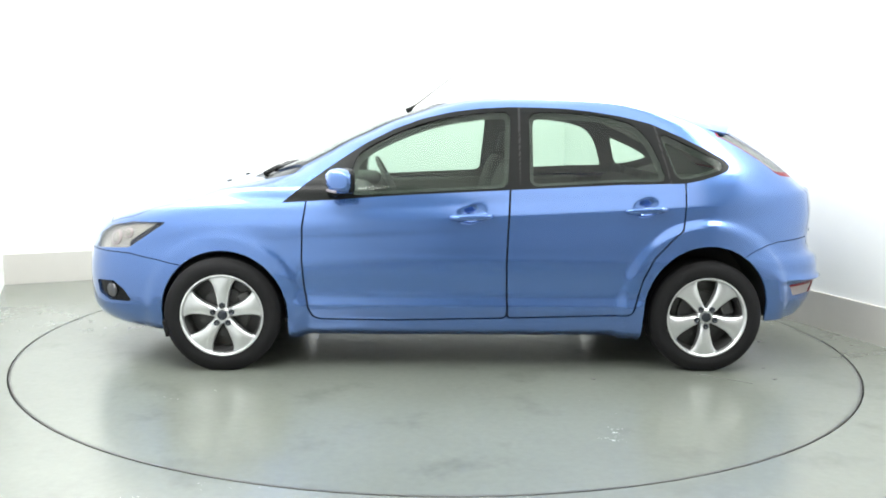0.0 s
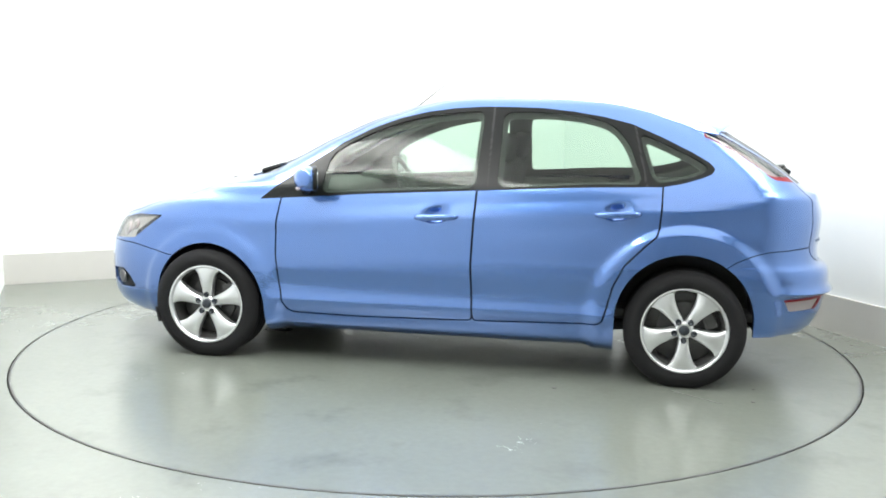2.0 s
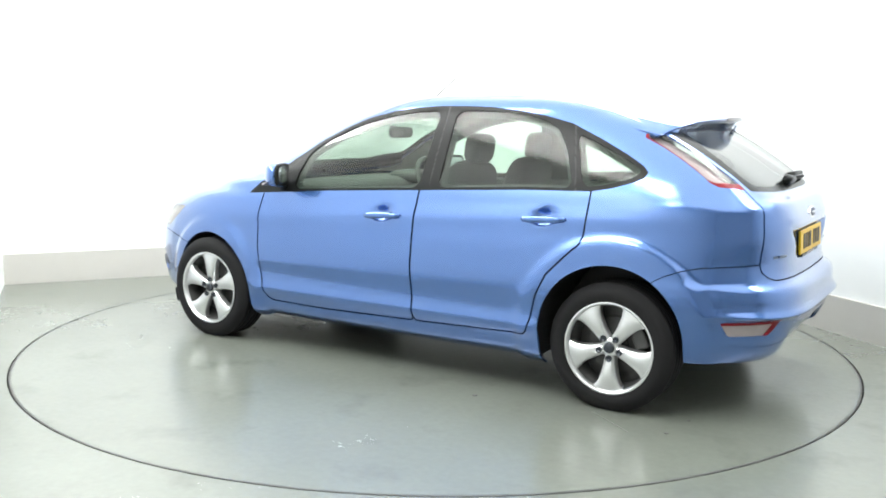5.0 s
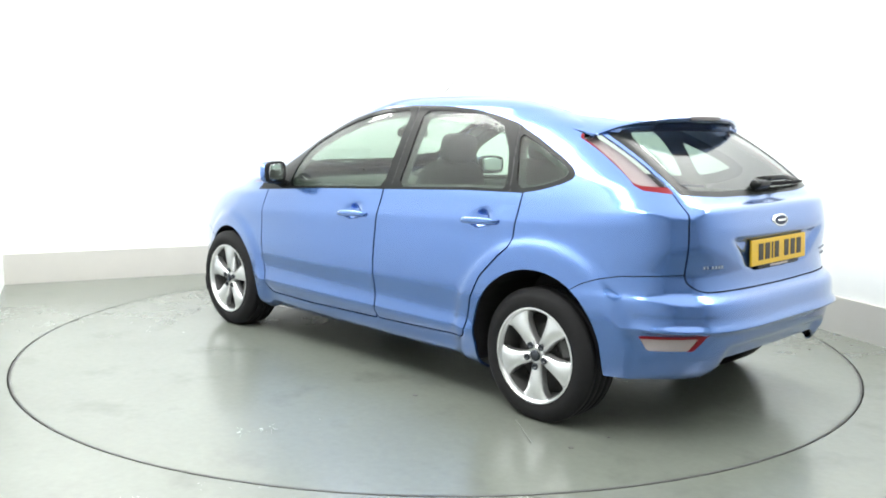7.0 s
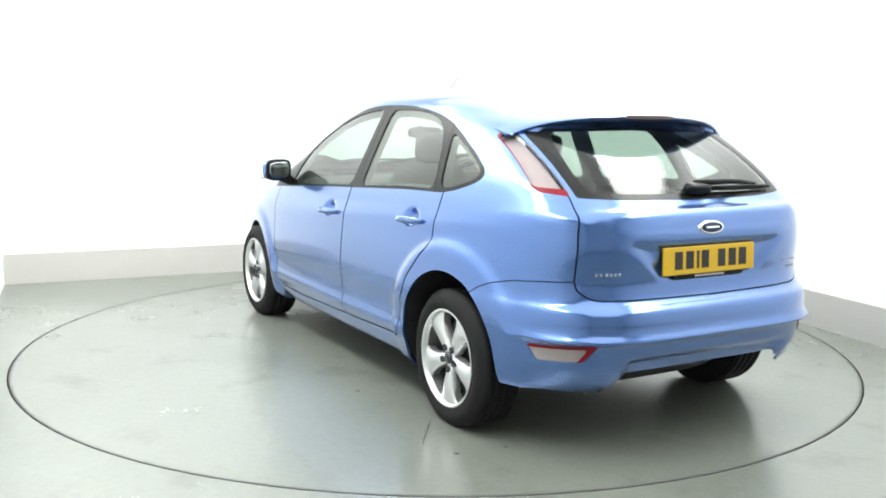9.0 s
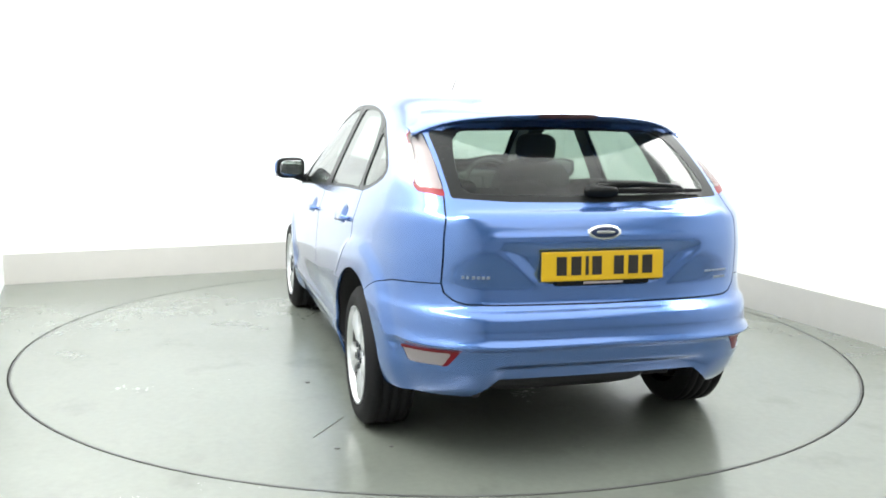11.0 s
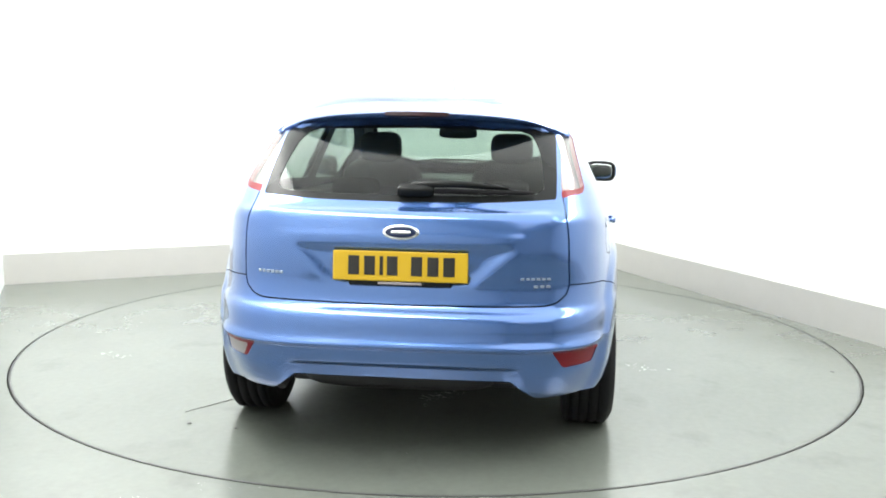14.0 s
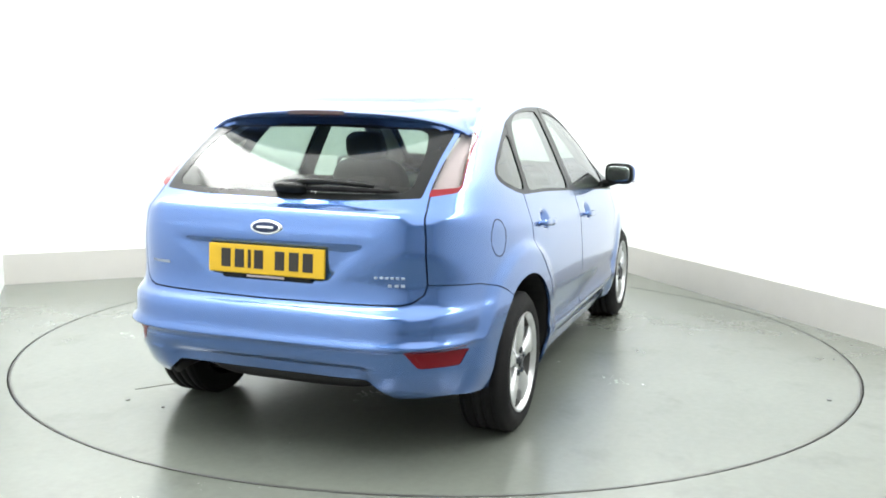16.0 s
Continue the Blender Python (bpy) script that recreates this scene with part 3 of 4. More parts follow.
def back_at(y, z, out=0.0):
    """Place on the tail at a given side and height, and the outward normal."""
    d = np.hypot(SKIN_P[..., 1] - abs(y), SKIN_P[..., 2] - z) + np.where(SKIN_P[..., 0] < -1.2, 0, 9)
    k = np.unravel_index(int(np.argmin(d)), d.shape)
    p, n = Vector(SKIN_P[k]), Vector(SKIN_N[k])
    if y < 0:
        n.y = -n.y
    return Vector((p.x, y, z)) + n * out, n


def lathe(bm, profile, segs, m=Matrix()):
    """Turn an (out, along) profile about the y axis."""
    rings = []
    for k in range(segs):
        a = 2 * math.pi * k / segs
        rings.append([bm.verts.new(m @ Vector((r * math.cos(a), h, r * math.sin(a)))) for r, h in profile])
    for k in range(segs):
        a, b = rings[k], rings[(k + 1) % segs]
        for i in range(len(profile) - 1):
            bm.faces.new((a[i], a[i + 1], b[i + 1], b[i]))


def tube(bm, points, r, segs=10):
    """A round rod along points."""
    rings = []
    for i, p in enumerate(points):
        p = Vector(p)
        d = (Vector(points[min(i + 1, len(points) - 1)]) - Vector(points[max(i - 1, 0)])).normalized()
        a = d.orthogonal().normalized()
        b = d.cross(a)
        rr = r[i] if isinstance(r, (list, tuple)) else r
        rings.append([bm.verts.new(p + (a * math.cos(t) + b * math.sin(t)) * rr) for t in [2 * math.pi * k / segs for k in range(segs)]])
    for a, b in zip(rings, rings[1:]):
        for k in range(segs):
            bm.faces.new((a[k], a[(k + 1) % segs], b[(k + 1) % segs], b[k]))
    bm.faces.new(rings[0][::-1]), bm.faces.new(rings[-1])
    bmesh.ops.recalc_face_normals(bm, faces=bm.faces)


def soft_box(bm, m, e=0.35, seg=20):
    """A cushion shape of unit half sizes, squarer as e falls."""
    def pw(v):
        return math.copysign(abs(v) ** e, v)
    made = bmesh.ops.create_uvsphere(bm, u_segments=seg * 2, v_segments=seg, radius=1.0)["verts"]
    for v in made:
        c = v.co
        r = math.hypot(c.x, c.y)
        lat = pw(r)
        v.co = m @ Vector((lat * (pw(c.x / r) if r > 1e-6 else 0), lat * (pw(c.y / r) if r > 1e-6 else 0), pw(c.z)))


# ---- wheels ----
TYRE_R, RIM_R, HUB_H = 0.3115, 0.2165, 0.307


def build_wheel():
    """A wheel about the y axis, its face towards +y at 0."""
    hub = new("wheel")
    tyre = bmesh.new()
    prof = [(RIM_R - 0.004, -0.004), (RIM_R + 0.012, 0.004), (0.250, 0.010), (0.272, 0.008), (0.290, -0.002), (0.303, -0.014)]
    edge = -0.020
    for k in range(4):
        a = edge - 0.042 * k
        prof += [(TYRE_R, a - 0.002), (TYRE_R, a - 0.033), (TYRE_R - 0.008, a - 0.034), (TYRE_R - 0.008, a - 0.041)]
    prof += [(TYRE_R, -0.189), (0.303, -0.198), (0.272, -0.212), (RIM_R, -0.205)]
    lathe(tyre, prof, 96)
    bmesh.ops.recalc_face_normals(tyre, faces=tyre.faces)
    for v in tyre.verts:                       # flattened where it stands
        if v.co.z < -HUB_H + 0.0005:
            v.co.z = -HUB_H + 0.0005
    part("tyre", tyre, RUBBER, hub, "black rubber tyre with tread grooves", smooth=True)
    rim = bmesh.new()
    lathe(rim, [(RIM_R + 0.004, 0.002), (RIM_R + 0.006, 0.006), (RIM_R - 0.001, 0.007), (RIM_R - 0.007, 0.002), (RIM_R - 0.012, -0.018)], 80)
    for k in range(5):
        a = 2 * math.pi * k / 5 + math.pi / 2
        rot = Matrix.Rotation(-a, 4, "Y")
        rows = []
        for r, w, y, dip in ((0.022, 0.016, -0.012, 0.0), (0.045, 0.025, -0.011, 0.004), (0.066, 0.0285, -0.008, 0.007), (0.085, 0.030, -0.005, 0.002), (0.125, 0.0385, -0.002, -0.005),
                             (0.160, 0.049, -0.002, -0.005), (0.180, 0.060, -0.004, -0.003), (0.195, 0.078, -0.006, -0.001), (0.207, 0.100, -0.008, 0.0)):
            rows.append([rim.verts.new(rot @ Vector((r, yy, ww))) for ww, yy in
                         ((-w, y - 0.05), (-w, y - 0.014), (-w * 0.86, y - 0.007), (-w * 0.45, y - 0.001), (0, y - dip), (w * 0.45, y - 0.001), (w * 0.86, y - 0.007), (w, y - 0.014), (w, y - 0.05))])
        for p, q in zip(rows, rows[1:]):
            for i in range(8):
                rim.faces.new((p[i], p[i + 1], q[i + 1], q[i]))
    lathe(rim, [(0.0005, -0.012), (0.036, -0.012), (0.046, -0.020), (0.048, -0.05)], 40)
    bmesh.ops.recalc_face_normals(rim, faces=rim.faces)
    rim_ob = part("rim", rim, ALLOY, hub, "silver five-spoke alloy rim", smooth=True)
    rim_ob.data.set_sharp_from_angle(angle=radians(38))
    barrel = bmesh.new()
    lathe(barrel, [(RIM_R - 0.012, -0.018), (RIM_R - 0.022, -0.05), (RIM_R - 0.026, -0.19)], 64)
    part("barrel", barrel, DISC, rim_ob, "dark inner barrel", smooth=True)
    cap = bmesh.new()
    lathe(cap, [(0.0005, 0.000), (0.020, -0.001), (0.026, -0.004), (0.027, -0.010)], 24)
    bmesh.ops.recalc_face_normals(cap, faces=cap.faces)
    part("hub_cap", cap, CAP, rim_ob, "dark centre cap", smooth=True)
    for k in range(5):
        a = 2 * math.pi * k / 5 + math.pi / 2
        nut = bmesh.new()
        m = Matrix.Rotation(-a, 4, "Y") @ Matrix.Translation((0.052, 0, 0))
        lathe(nut, [(0.0005, -0.010), (0.0075, -0.0095), (0.009, -0.0055), (0.0155, -0.004), (0.016, -0.02)], 12, m)
        bmesh.ops.recalc_face_normals(nut, faces=nut.faces)
        part("wheel_nut", nut, CAP, rim_ob, smooth=True)
    disc = bmesh.new()
    lathe(disc, [(0.0005, -0.085), (0.065, -0.085), (0.066, -0.095), (0.135, -0.095), (0.136, -0.115)], 40)
    lathe(disc, [(0.136, -0.12), (0.195, -0.125), (0.195, -0.13), (0.0005, -0.13)], 40)
    bmesh.ops.recalc_face_normals(disc, faces=disc.faces)
    part("brake_disc", disc, DISC, hub, "grey steel brake disc", smooth=False)
    cal = bmesh.new()
    box(cal, (0.07, 0.05, 0.12), Matrix.Rotation(radians(25), 4, "Y") @ Matrix.Translation((-0.135, -0.085, 0)), 0.012)
    part("brake_caliper", cal, DISC, hub, "")
    return hub


wheel = build_wheel()
wheel.parent = car
wheel.name = "wheel"
wheel.matrix_basis = pose(1.32, 0.863, HUB_H - CAR_OFF.z, 0, 0, 0)
# the tyre keeps its flat to the ground, so each wheel stands as built
for x, s in ((-1.32, 1), (1.32, -1), (-1.32, -1)):
    w = copy_thing(wheel, pose(x, s * 0.863, HUB_H - CAR_OFF.z, 0, 0, 0 if s > 0 else 180))
    w.parent = car
    if s > 0:
        for o in w.children:
            if o.name.startswith("rim"):
                o.matrix_basis = Matrix.Rotation(math.pi, 4, "Y")

# wheel wells and underbody
for (cx, cz, r), s in ((c, s) for c in ARCH for s in (1, -1)):
    bm = bmesh.new()
    arc = [(cx + (r + 0.006) * math.cos(math.pi * k / 24), cz + (r + 0.006) * math.sin(math.pi * k / 24)) for k in range(25)]
    arc = [(arc[0][0], 0.20)] + arc + [(arc[-1][0], 0.285 if cx < 0 else 0.20)]
    out = [bm.verts.new((x, s * max(0.6, skin_at(x, max(z, 0.2))[0].y - 0.02), z)) for x, z in arc]
    inn = [bm.verts.new((x, s * 0.52, z)) for x, z in arc]
    for i in range(len(arc) - 1):
        bm.faces.new((out[i], out[i + 1], inn[i + 1], inn[i]))
    bm.faces.new(inn)
    bmesh.ops.recalc_face_normals(bm, faces=bm.faces)
    part("wheel_well", bm, DARK, car, "dark wheel arch liner")
bm = bmesh.new()
box(bm, (3.45, 1.08, 0.06), Matrix.Translation((0.08, 0, 0.235)), 0.02)
box(bm, (1.85, 1.50, 0.05), Matrix.Translation((0.0, 0, 0.205)), 0.02)
# axle beam, added near-black to stand in for shade under the tail
box(bm, (0.10, 1.0, 0.10), Matrix.Translation((-1.70, 0, 0.30)), 0.03)
part("underbody", bm, DARK, car, "dark underbody")
bm = bmesh.new()
tube(bm, [(-1.60, 0.50, 0.29), (-1.86, 0.50, 0.29), (-1.95, 0.50, 0.278)], 0.022, 16)
part("exhaust_pipe", bm, DARK, car, "dull steel exhaust pipe", smooth=True)

# silencer shape added in near-black, so the space under the bumper reads as shade
bm = bmesh.new()
soft_box(bm, Matrix.Translation((-1.66, 0.05, 0.29)) @ Matrix.Diagonal((0.14, 0.42, 0.075, 1)), 0.5, 14)
part("silencer", bm, DARK, car, "near-black silencer added for the shade under the bumper", smooth=True)

# ---- small parts outside ----
for s in (1, -1):
    for (hx, hz), kind in zip(HANDLES, ("front_door", "rear_door")):
        bm = bmesh.new()
        rows = []
        for k in range(13):
            u = k / 12 * 2 - 1
            x = hx + 0.118 * u
            z = hz - 0.004 - 0.042 * (x - hx)
            p, n = skin_at(hx + 0.118 * (1 if u > 0 else -1), z)
            lift = 0.006 + 0.026 * (1 - u ** 4) ** 0.5 if abs(u) < 1 else 0.004
            h = 0.007 + 0.0105 * (1 - u * u) ** 0.5
            c = Vector((x, p.y + lift, z))
            rows.append([bm.verts.new((c.x, s * (c.y + 0.009 * math.cos(t) - 0.003), c.z + h * math.sin(t))) for t in [2 * math.pi * i / 12 for i in range(12)]])
        for a, b in zip(rows, rows[1:]):
            for i in range(12):
                bm.faces.new((a[i], a[(i + 1) % 12], b[(i + 1) % 12], b[i]))
        bm.faces.new(rows[0]), bm.faces.new(rows[-1])
        bmesh.ops.recalc_face_normals(bm, faces=bm.faces)
        part("door_handle", bm, PAINT, doors[kind, s], "blue bar handle over a round recess", smooth=True)
    # door mirror, swept back
    head = Matrix.Translation((0.685, s * 0.950, 1.028)) @ Matrix.Rotation(radians(21 * s), 4, "Z")
    m_ob = bmesh.new()
    soft_box(m_ob, Matrix.Diagonal((0.062, 0.098, 0.066, 1)), 0.66)
    for v in m_ob.verts:
        out = max(0.0, s * v.co.y / 0.098)
        if v.co.x > -0.03:
            v.co.x = -0.03 + (v.co.x + 0.03) * (1 - 0.62 * out ** 1.3)
        v.co.z *= 1 - 0.10 * out - 0.12 * max(0.0, v.co.x / 0.062)
    bmesh.ops.transform(m_ob, matrix=head, verts=m_ob.verts)
    mir = part("door_mirror", m_ob, PAINT, car, "blue door mirror on a black foot", smooth=True)
    for name, off, sx, sy, sz, mat, note in (("mirror_rim", -0.044, 0.016, 0.099, 0.066, BLACK, "black rim"), ("mirror_glass", -0.057, 0.006, 0.080, 0.048, MIRROR, "mirror glass")):
        g = bmesh.new()
        soft_box(g, head @ Matrix.Translation((off, 0, 0)) @ Matrix.Diagonal((sx, sy, sz, 1)), 0.55)
        part(name, g, mat, mir, note, smooth=True)
    g = bmesh.new()
    tube(g, [(0.73, s * 0.80, 0.950), (0.715, s * 0.85, 0.960), (0.70, s * 0.905, 0.980)], [0.04, 0.026, 0.024], 14)
    part("mirror_foot", g, BLACK, mir, "black mirror foot", smooth=True)
    g = bmesh.new()
    box(g, (0.02, 0.13, 0.011), head @ Matrix.Translation((0.044, 0, -0.052)), 0.004)
    part("indicator", g, LAMP_WHITE, mir, "clear indicator strip")
    g = bmesh.new()
    box(g, (0.02, 0.16, 0.09), Matrix.Translation((1.625, s * 0.77, 0.215)) @ Matrix.Rotation(radians(12), 4, "Y"), 0.006)
    part("mud_flap", g, RUBBER, car, "small black flap before the wheel")

# roof spoiler
def spoiler_row(y):
    s = abs(y) / 0.645
    tip = Vector((-1.625 + 0.19 * s ** 2.4, y, 1.383 - 0.042 * s ** 2 - 0.052 * s ** 6))
    root_x = -1.13 - 0.13 * s ** 2
    k = SKIN_P[..., 1] - abs(y)
    d = np.hypot(k, SKIN_P[..., 0] - root_x) + np.where(SKIN_P[..., 2] > 1.2, 0, 9)
    i = np.unravel_index(int(np.argmin(d)), d.shape)
    root = Vector((root_x, y, SKIN_P[i][2] - 0.006))
    g, _ = back_at(y if abs(y) < 0.6 else math.copysign(0.6, y), 1.325 - 0.03 * s ** 3, -0.006)
    under = Vector((g.x, y, g.z))
    mid = root.lerp(tip, 0.5) + Vector((0, 0, 0.016 * (1 - s * 0.5)))
    pts = []
    for t in (0, 0.15, 0.3, 0.45, 0.6, 0.75, 0.9, 0.97):
        pts.append((1 - t) ** 2 * root + 2 * t * (1 - t) * mid + t * t * tip)
    low = tip + Vector((0.022, 0, -0.030 + 0.012 * s))
    pts += [tip + Vector((-0.003, 0, -0.004)), tip + Vector((0.000, 0, -0.016 + 0.006 * s)), low]
    for t in (0.35, 0.7, 1.0):
        pts.append(low.lerp(under, t) + Vector((0, 0, 0.014 * math.sin(math.pi * t))))
    return pts


bm = bmesh.new()
stations = [-0.645 + 1.29 * k / 44 for k in range(45)]
rows = [[bm.verts.new(p) for p in spoiler_row(y)] for y in stations]
for a, b in zip(rows, rows[1:]):
    for i in range(len(a) - 1):
        bm.faces.new((a[i], a[i + 1], b[i + 1], b[i]))
bm.faces.new(rows[0]), bm.faces.new(rows[-1][::-1])
bmesh.ops.recalc_face_normals(bm, faces=bm.faces)
spoiler = part("roof_spoiler", bm, PAINT, tailgate, "blue roof spoiler over the rear window", smooth=True)
spoiler.data.set_sharp_from_angle(angle=radians(50))
bm = bmesh.new()
pts = [spoiler_row(y) for y in [-0.135 + 0.27 * k / 10 for k in range(11)]]
strip = [[bm.verts.new(p[j] + Vector((-0.004, 0, dz))) for j, dz in ((8, 0.004), (9, 0.0), (10, 0.004))] for p in pts]
for a, b in zip(strip, strip[1:]):
    for i in range(2):
        bm.faces.new((a[i], a[i + 1], b[i + 1], b[i]))
bmesh.ops.recalc_face_normals(bm, faces=bm.faces)
bmesh.ops.solidify(bm, geom=bm.faces[:], thickness=0.004)
part("brake_light", bm, LAMP_DEEP, spoiler, "dark red high brake light")

# rear wiper
bm = bmesh.new()
p, n = back_at(0.0, 1.055, 0.02)
soft_box(bm, Matrix.Translation(p + Vector((0.0, -0.035, 0.004))) @ Matrix.Rotation(radians(-32), 4, "Y") @ Matrix.Diagonal((0.026, 0.075, 0.026, 1)), 0.6, 14)
tube(bm, [back_at(y, 1.068 + 0.004 * math.sin(6 * y), o)[0] for y, o in ((-0.02, 0.03), (-0.12, 0.045), (-0.22, 0.05), (-0.32, 0.04), (-0.40, 0.03))], [0.018, 0.014, 0.012, 0.010, 0.006], 10)
wiper = part("rear_wiper", bm, BLACK, tailgate, "black rear wiper resting along the window's lower edge", smooth=True)
bm = bmesh.new()
tube(bm, [back_at(y, 1.062, 0.014)[0] for y in (-0.08, -0.2, -0.32, -0.44, -0.5)], [0.009, 0.010, 0.010, 0.009, 0.005], 8)
part("wiper_blade", bm, RUBBER, wiper, "", smooth=True)

# number plate: plain bars stand for its characters
PX = -2.046
tilt = Matrix.Translation((PX + 0.013, 0.006, 0.790)) @ Matrix.Rotation(radians(3), 4, "Y")
bm = bmesh.new()
box(bm, (0.012, 0.525, 0.116), tilt, 0.004)
plate = part("number_plate", bm, YELLOW, tailgate, "yellow number plate with black bars")
for y, w in ((0.180, 0.050), (0.118, 0.050), (0.072, 0.016), (0.030, 0.048), (-0.065, 0.050), (-0.128, 0.050), (-0.190, 0.052)):
    bm = bmesh.new()
    box(bm, (0.003, w * 0.86, 0.074), tilt @ Matrix.Translation((-0.0065, y, 0.002)), 0.001)
    part("character_bar", bm, INK, plate)
bm = bmesh.new()
box(bm, (0.016, 0.40, 0.020), Matrix.Translation((PX + 0.016, 0.006, 0.724)), 0.004)
holder = part("plate_holder", bm, BLACK, tailgate, "black plate holder strip")
bm = bmesh.new()
box(bm, (0.003, 0.17, 0.009), Matrix.Translation((PX + 0.007, 0.006, 0.724)), 0.001)
part("lettering_bar", bm, LAMP_WHITE, holder)


def oval(name, mat, parent, p, n, ry, rz, thick, label=""):
    bm = bmesh.new()
    rot = n.to_track_quat("Z", "X").to_matrix().to_4x4()
    up = rot.inverted() @ Vector((0, 0, 1, 0))
    a = math.atan2(up.y, up.x)
    m = Matrix.Translation(p) @ rot @ Matrix.Rotation(a, 4, "Z")
    prof = [(0.0005, thick), (0.55, thick * 0.95), (0.85, thick * 0.75), (0.97, thick * 0.4), (1.0, -0.004)]
    rings = []
    for k in range(40):
        t = 2 * math.pi * k / 40
        rings.append([bm.verts.new(m @ Vector((rz * r * math.cos(t), ry * r * math.sin(t), h))) for r, h in prof])
    for k in range(40):
        for i in range(len(prof) - 1):
            bm.faces.new((rings[k][i], rings[k][i + 1], rings[(k + 1) % 40][i + 1], rings[(k + 1) % 40][i]))
    bmesh.ops.recalc_face_normals(bm, faces=bm.faces)
    return part(name, bm, mat, parent, label, smooth=True)


p, n = back_at(0.004, 0.921, 0.003)
n = Vector((-1, 0, 0.18)).normalized()
badge = oval("badge", CHROME, tailgate, p, n, 0.073, 0.030, 0.006, "oval chrome badge with a dark blue field")
oval("badge_field", NAVY, badge, p + n * 0.003, n, 0.061, 0.022, 0.005)
bm = bmesh.new()
box(bm, (0.003, 0.075, 0.010), Matrix.Translation(p + n * 0.0085) @ Matrix.Rotation(radians(8), 4, "Y"), 0.0015)
part("badge_bar", bm, CHROME, badge)
for y, z, w, h in ((0.525, 0.752, 0.110, 0.012), (-0.515, 0.752, 0.120, 0.009), (-0.540, 0.722, 0.070, 0.011)):
    bm = bmesh.new()
    k = max(2, int(w / 0.018))
    for i in range(k):
        yy = y - w / 2 + w * (i + 0.5) / k
        q, qn = back_at(yy, z, 0.002)
        box(bm, (0.004, w / k * 0.72, h), Matrix.Translation(q), 0.001, 1)
    part("lettering_bar", bm, SILVERTEXT, tailgate, "small silver lettering bars")

# fuel flap on the right rear wing
bm = bmesh.new()
p, n = skin_at(-1.572, 0.874)
loop = [(math.cos(2 * math.pi * k / 36) * 0.066, math.sin(2 * math.pi * k / 36) * 0.078) for k in range(36)]
for a, b in zip(loop, loop[1:] + loop[:1]):
    q = []
    for (dx, dz), g in ((a, 1), (b, 1), (b, 0.955), (a, 0.955)):
        c, cn = skin_at(-1.572 + dx * g, 0.874 + dz * g)
        yy = float(np.interp(-(c.x), [1.49, 1.572, 1.65], [skin_at(-1.49, c.z)[0].y, skin_at(-1.572, c.z)[0].y, skin_at(-1.65, c.z)[0].y]))
        q.append(bm.verts.new((c.x, -(yy + 0.0018), c.z)))
    bm.faces.new(q)
bmesh.ops.recalc_face_normals(bm, faces=bm.faces)
part("fuel_flap", bm, DARK, car, "gap round the fuel filler flap")

for s in (1, -1):
    q, qn = skin_at(1.975, 0.385, -0.006)
    qn = Vector((qn.x, qn.y * s, qn.z))
    q.y *= s
    for hx, hz, rr in ((1.955, 0.682, 0.044), (1.872, 0.712, 0.030)):
        c, cn = skin_at(hx, hz, -0.0165)
        cn = Vector((cn.x, cn.y * s, cn.z))
        c.y *= s
        bowl = oval("lamp_bowl", LAMP_WHITE, car, c, cn, rr, rr, 0.004, "silver lamp bowl")
        oval("bulb_shield", LAMP_AMBER, bowl, c + cn * 0.002, cn, rr * 0.72, rr * 0.72, 0.005)
    fog = oval("fog_lens", DARKMETAL, car, q, qn, 0.038, 0.038, 0.008, "round clear fog lamp")

# aerial and bonnet nozzles, front wipers
bm = bmesh.new()
tube(bm, [(0.335, 0, 1.395), (0.31, 0, 1.412), (0.285, 0, 1.432)], [0.02, 0.014, 0.006], 12)
aerial = part("aerial", bm, BLACK, car, "thin black roof aerial leaning back", smooth=True)
bm = bmesh.new()
tube(bm, [(0.287, 0, 1.430), (0.12, 0, 1.560), (-0.06, 0, 1.70)], [0.0036, 0.0025, 0.0015], 8)
part("aerial_rod", bm, RUBBER, aerial, "", smooth=True)
for s in (1, -1):
    bm = bmesh.new()
    soft_box(bm, Matrix.Translation((1.36, s * 0.32, 0.975)) @ Matrix.Diagonal((0.022, 0.014, 0.012, 1)), 0.8, 10)
    part("washer_nozzle", bm, BLACK, bonnet, "black washer nozzle", smooth=True)
for y0, y1 in ((0.42, -0.12), (-0.02, -0.52)):
    bm = bmesh.new()
    tube(bm, [(1.14, y0, 1.03), (1.10, y0 * 0.6 + y1 * 0.4, 1.06), (1.06, y1, 1.065)], [0.016, 0.012, 0.006], 10)
    part("front_wiper", bm, BLACK, car, "black windscreen wiper", smooth=True)

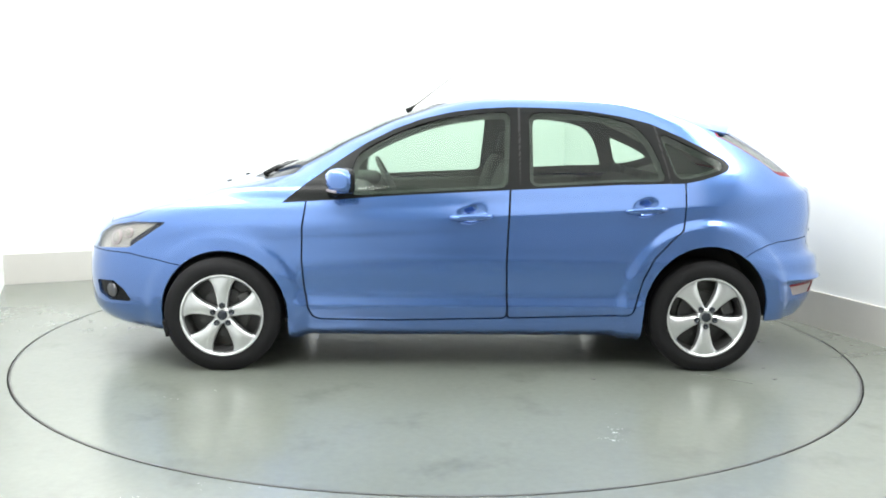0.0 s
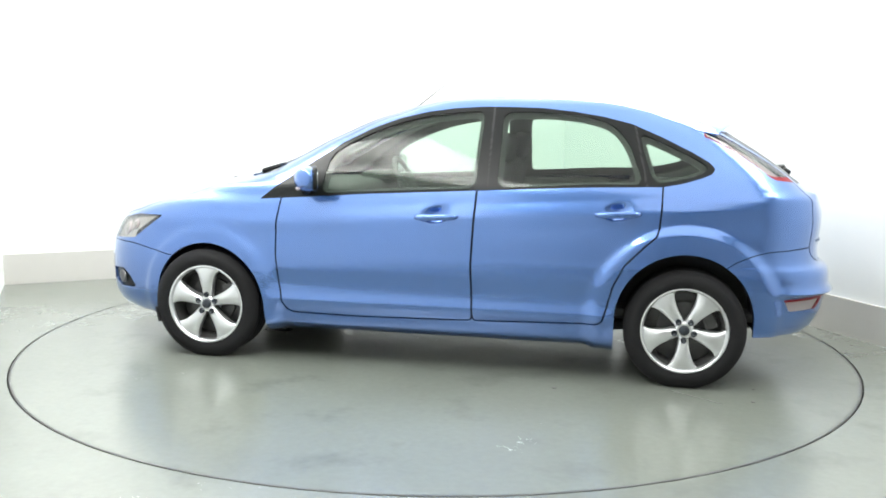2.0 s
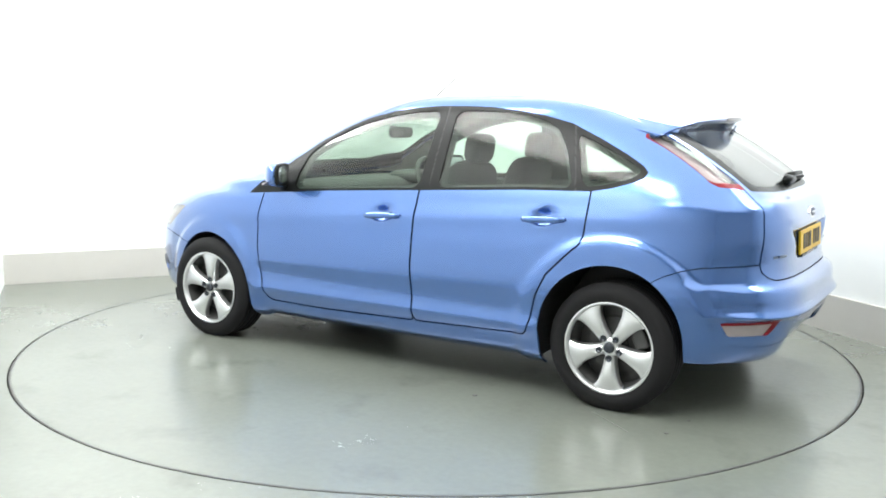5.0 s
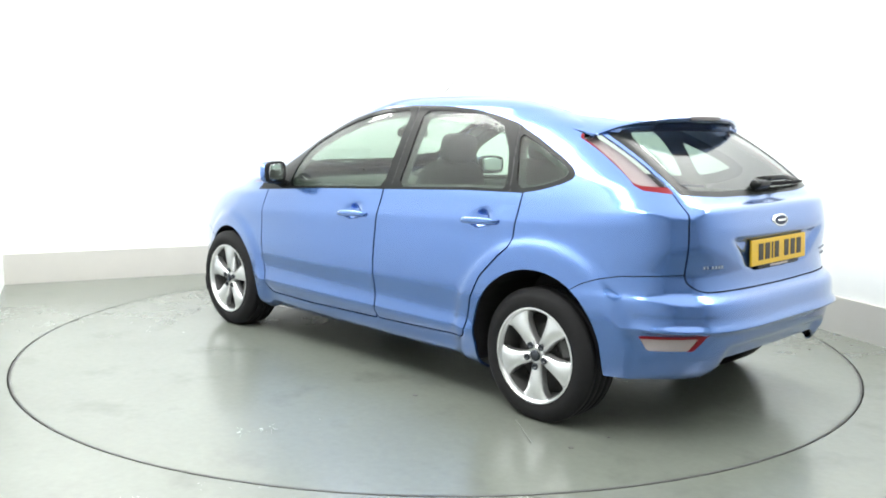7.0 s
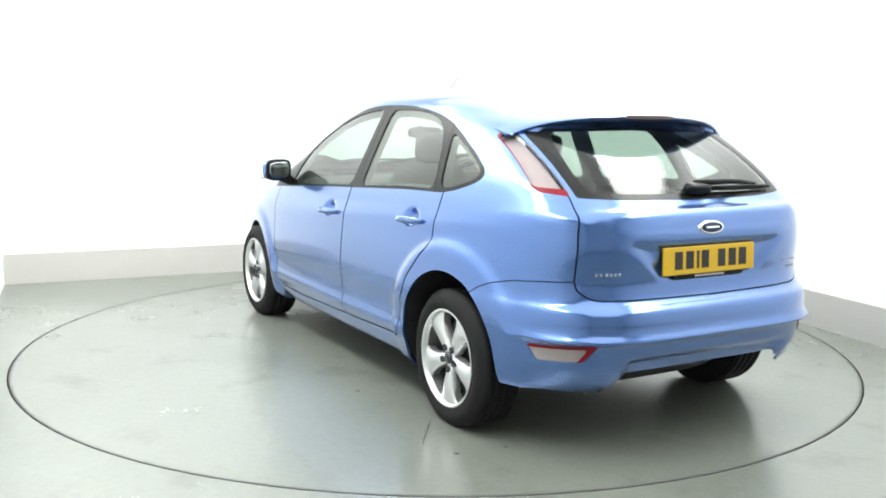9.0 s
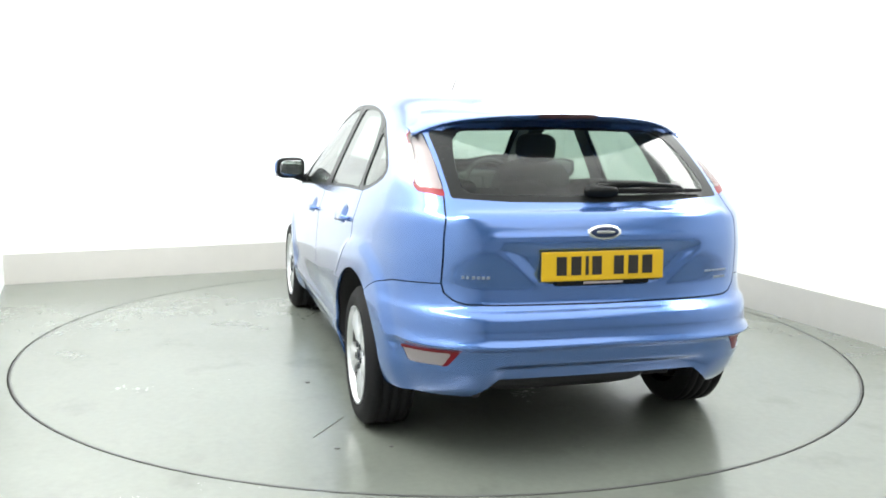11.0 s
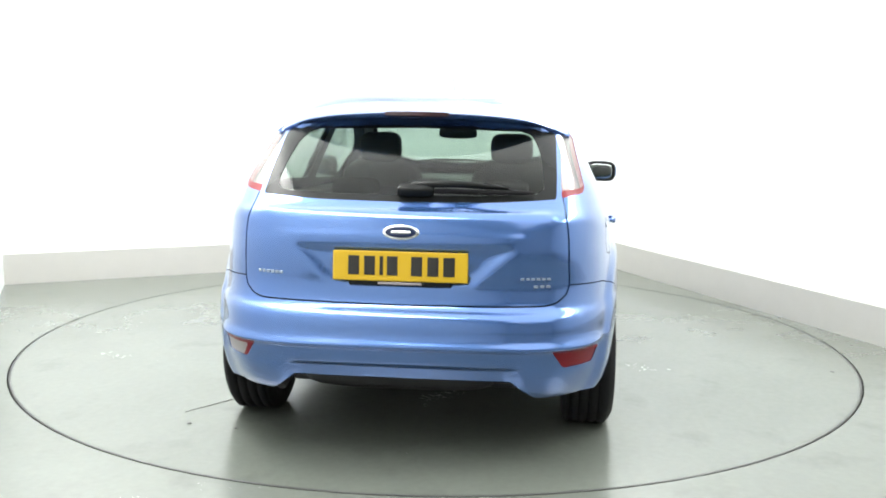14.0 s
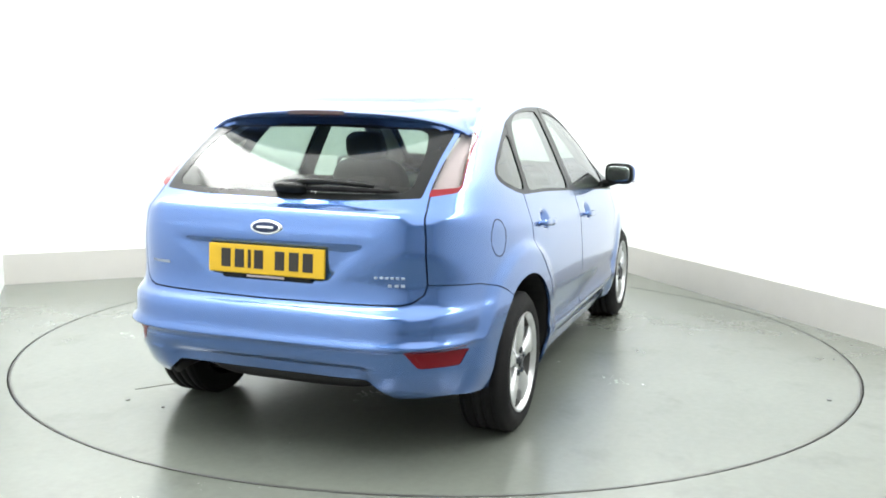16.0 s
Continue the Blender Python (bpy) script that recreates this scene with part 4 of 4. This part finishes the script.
# ---- inside the car ----
def seat(x, y, width=0.26, back_z=1.02, lean=14):
    ob = new("seat")
    ob.parent = car
    ob["label"] = "dark grey cloth seat with a headrest"
    for name, m, e in (
            ("cushion", Matrix.Translation((x + 0.10, y, 0.56)) @ Matrix.Diagonal((0.27, width, 0.10, 1)), 0.5),
            ("backrest", Matrix.Translation((x - 0.21, y, 0.83)) @ Matrix.Rotation(radians(-lean), 4, "Y") @ Matrix.Diagonal((0.08, width * 0.92, 0.30, 1)), 0.5),
            ("headrest", Matrix.Translation((x - 0.312, y, back_z + 0.175)) @ Matrix.Rotation(radians(-lean + 4), 4, "Y") @ Matrix.Diagonal((0.05, 0.118, 0.082, 1)), 0.55)):
        bm = bmesh.new()
        soft_box(bm, m, e, 16)
        part(name, bm, CLOTH, ob, smooth=True)
    for s in (1, -1):
        bm = bmesh.new()
        tube(bm, [(x - 0.28, y + 0.05 * s, back_z + 0.05), (x - 0.31, y + 0.05 * s, back_z + 0.16)], 0.007, 8)
        part("headrest_post", bm, DARKMETAL, ob)
    return ob


seat(-0.01, 0.37), seat(-0.01, -0.37)
bench = new("rear_bench")
bench.parent = car
bench["label"] = "dark grey rear bench seat"
for name, m, e in (("cushion", Matrix.Translation((-0.68, 0, 0.54)) @ Matrix.Diagonal((0.26, 0.64, 0.10, 1)), 0.4),
                   ("backrest", Matrix.Translation((-1.02, 0, 0.755)) @ Matrix.Rotation(radians(-18), 4, "Y") @ Matrix.Diagonal((0.08, 0.64, 0.27, 1)), 0.35)):
    bm = bmesh.new()
    soft_box(bm, m, e, 18)
    part(name, bm, CLOTH, bench, smooth=True)
for y in (0.36, 0, -0.36):
    bm = bmesh.new()
    soft_box(bm, Matrix.Translation((-1.10, y, 1.015)) @ Matrix.Rotation(radians(-14), 4, "Y") @ Matrix.Diagonal((0.05, 0.115, 0.05, 1)), 0.5, 14)
    part("headrest", bm, CLOTH, bench, smooth=True)
bm = bmesh.new()
soft_box(bm, Matrix.Translation((0.80, 0, 0.82)) @ Matrix.Diagonal((0.26, 0.74, 0.15, 1)), 0.45, 20)
part("dashboard", bm, DASH, car, "dark grey dashboard", smooth=True)
bm = bmesh.new()
soft_box(bm, Matrix.Translation((0.62, -0.37, 0.965)) @ Matrix.Diagonal((0.12, 0.17, 0.045, 1)), 0.6, 14)
part("instrument_binnacle", bm, DASH, car, "", smooth=True)
bm = bmesh.new()
m = Matrix.Translation((0.44, -0.37, 0.93)) @ Matrix.Rotation(radians(-62), 4, "Y")
ringv = []
for k in range(36):
    a = 2 * math.pi * k / 36
    ringv.append([bm.verts.new(m @ Vector(((0.178 + 0.016 * math.cos(b)) * math.cos(a), (0.178 + 0.016 * math.cos(b)) * math.sin(a), 0.016 * math.sin(b)))) for b in [2 * math.pi * i / 10 for i in range(10)]])
for k in range(36):
    for i in range(10):
        bm.faces.new((ringv[k][i], ringv[(k + 1) % 36][i], ringv[(k + 1) % 36][(i + 1) % 10], ringv[k][(i + 1) % 10]))
box(bm, (0.10, 0.34, 0.02), m, 0.008)
box(bm, (0.19, 0.06, 0.018), m @ Matrix.Translation((-0.08, 0, 0)), 0.006)
box(bm, (0.13, 0.15, 0.045), m, 0.02)
bmesh.ops.recalc_face_normals(bm, faces=bm.faces)
part("steering_wheel", bm, DASH, car, "dark steering wheel on the right-hand side", smooth=False)
bm = bmesh.new()
soft_box(bm, Matrix.Translation((0.47, 0, 1.265)) @ Matrix.Diagonal((0.022, 0.125, 0.036, 1)), 0.55, 12)
tube(bm, [(0.48, 0, 1.28), (0.55, 0, 1.305)], 0.01, 8)
part("interior_mirror", bm, BLACK, car, "black interior mirror", smooth=True)
bm = bmesh.new()
box(bm, (2.9, 1.40, 0.04), Matrix.Translation((-0.35, 0, 0.34)), 0.01)
box(bm, (0.75, 1.22, 0.02), Matrix.Translation((-1.48, 0, 0.985)), 0.005)
part("cabin_floor", bm, DASH, car, "dark carpet and parcel shelf")
for s in (1, -1):
    bm = bmesh.new()
    box(bm, (1.72, 0.05, 0.46), Matrix.Translation((-0.03, s * 0.775, 0.72)) @ Matrix.Rotation(radians(1.5), 4, "Y"), 0.02)
    part("door_card", bm, DASH, car, "dark grey door lining")


def motions():
    """The car and the turntable turn together."""
    def turned(offset):
        return [(t, Matrix.Rotation(radians(a), 4, "Z") @ Matrix.Translation(offset)) for t, a in HEADING]
    walk(car, turned(CAR_OFF))
    walk(turntable, turned(Vector((0, 0, 0))))


motions()
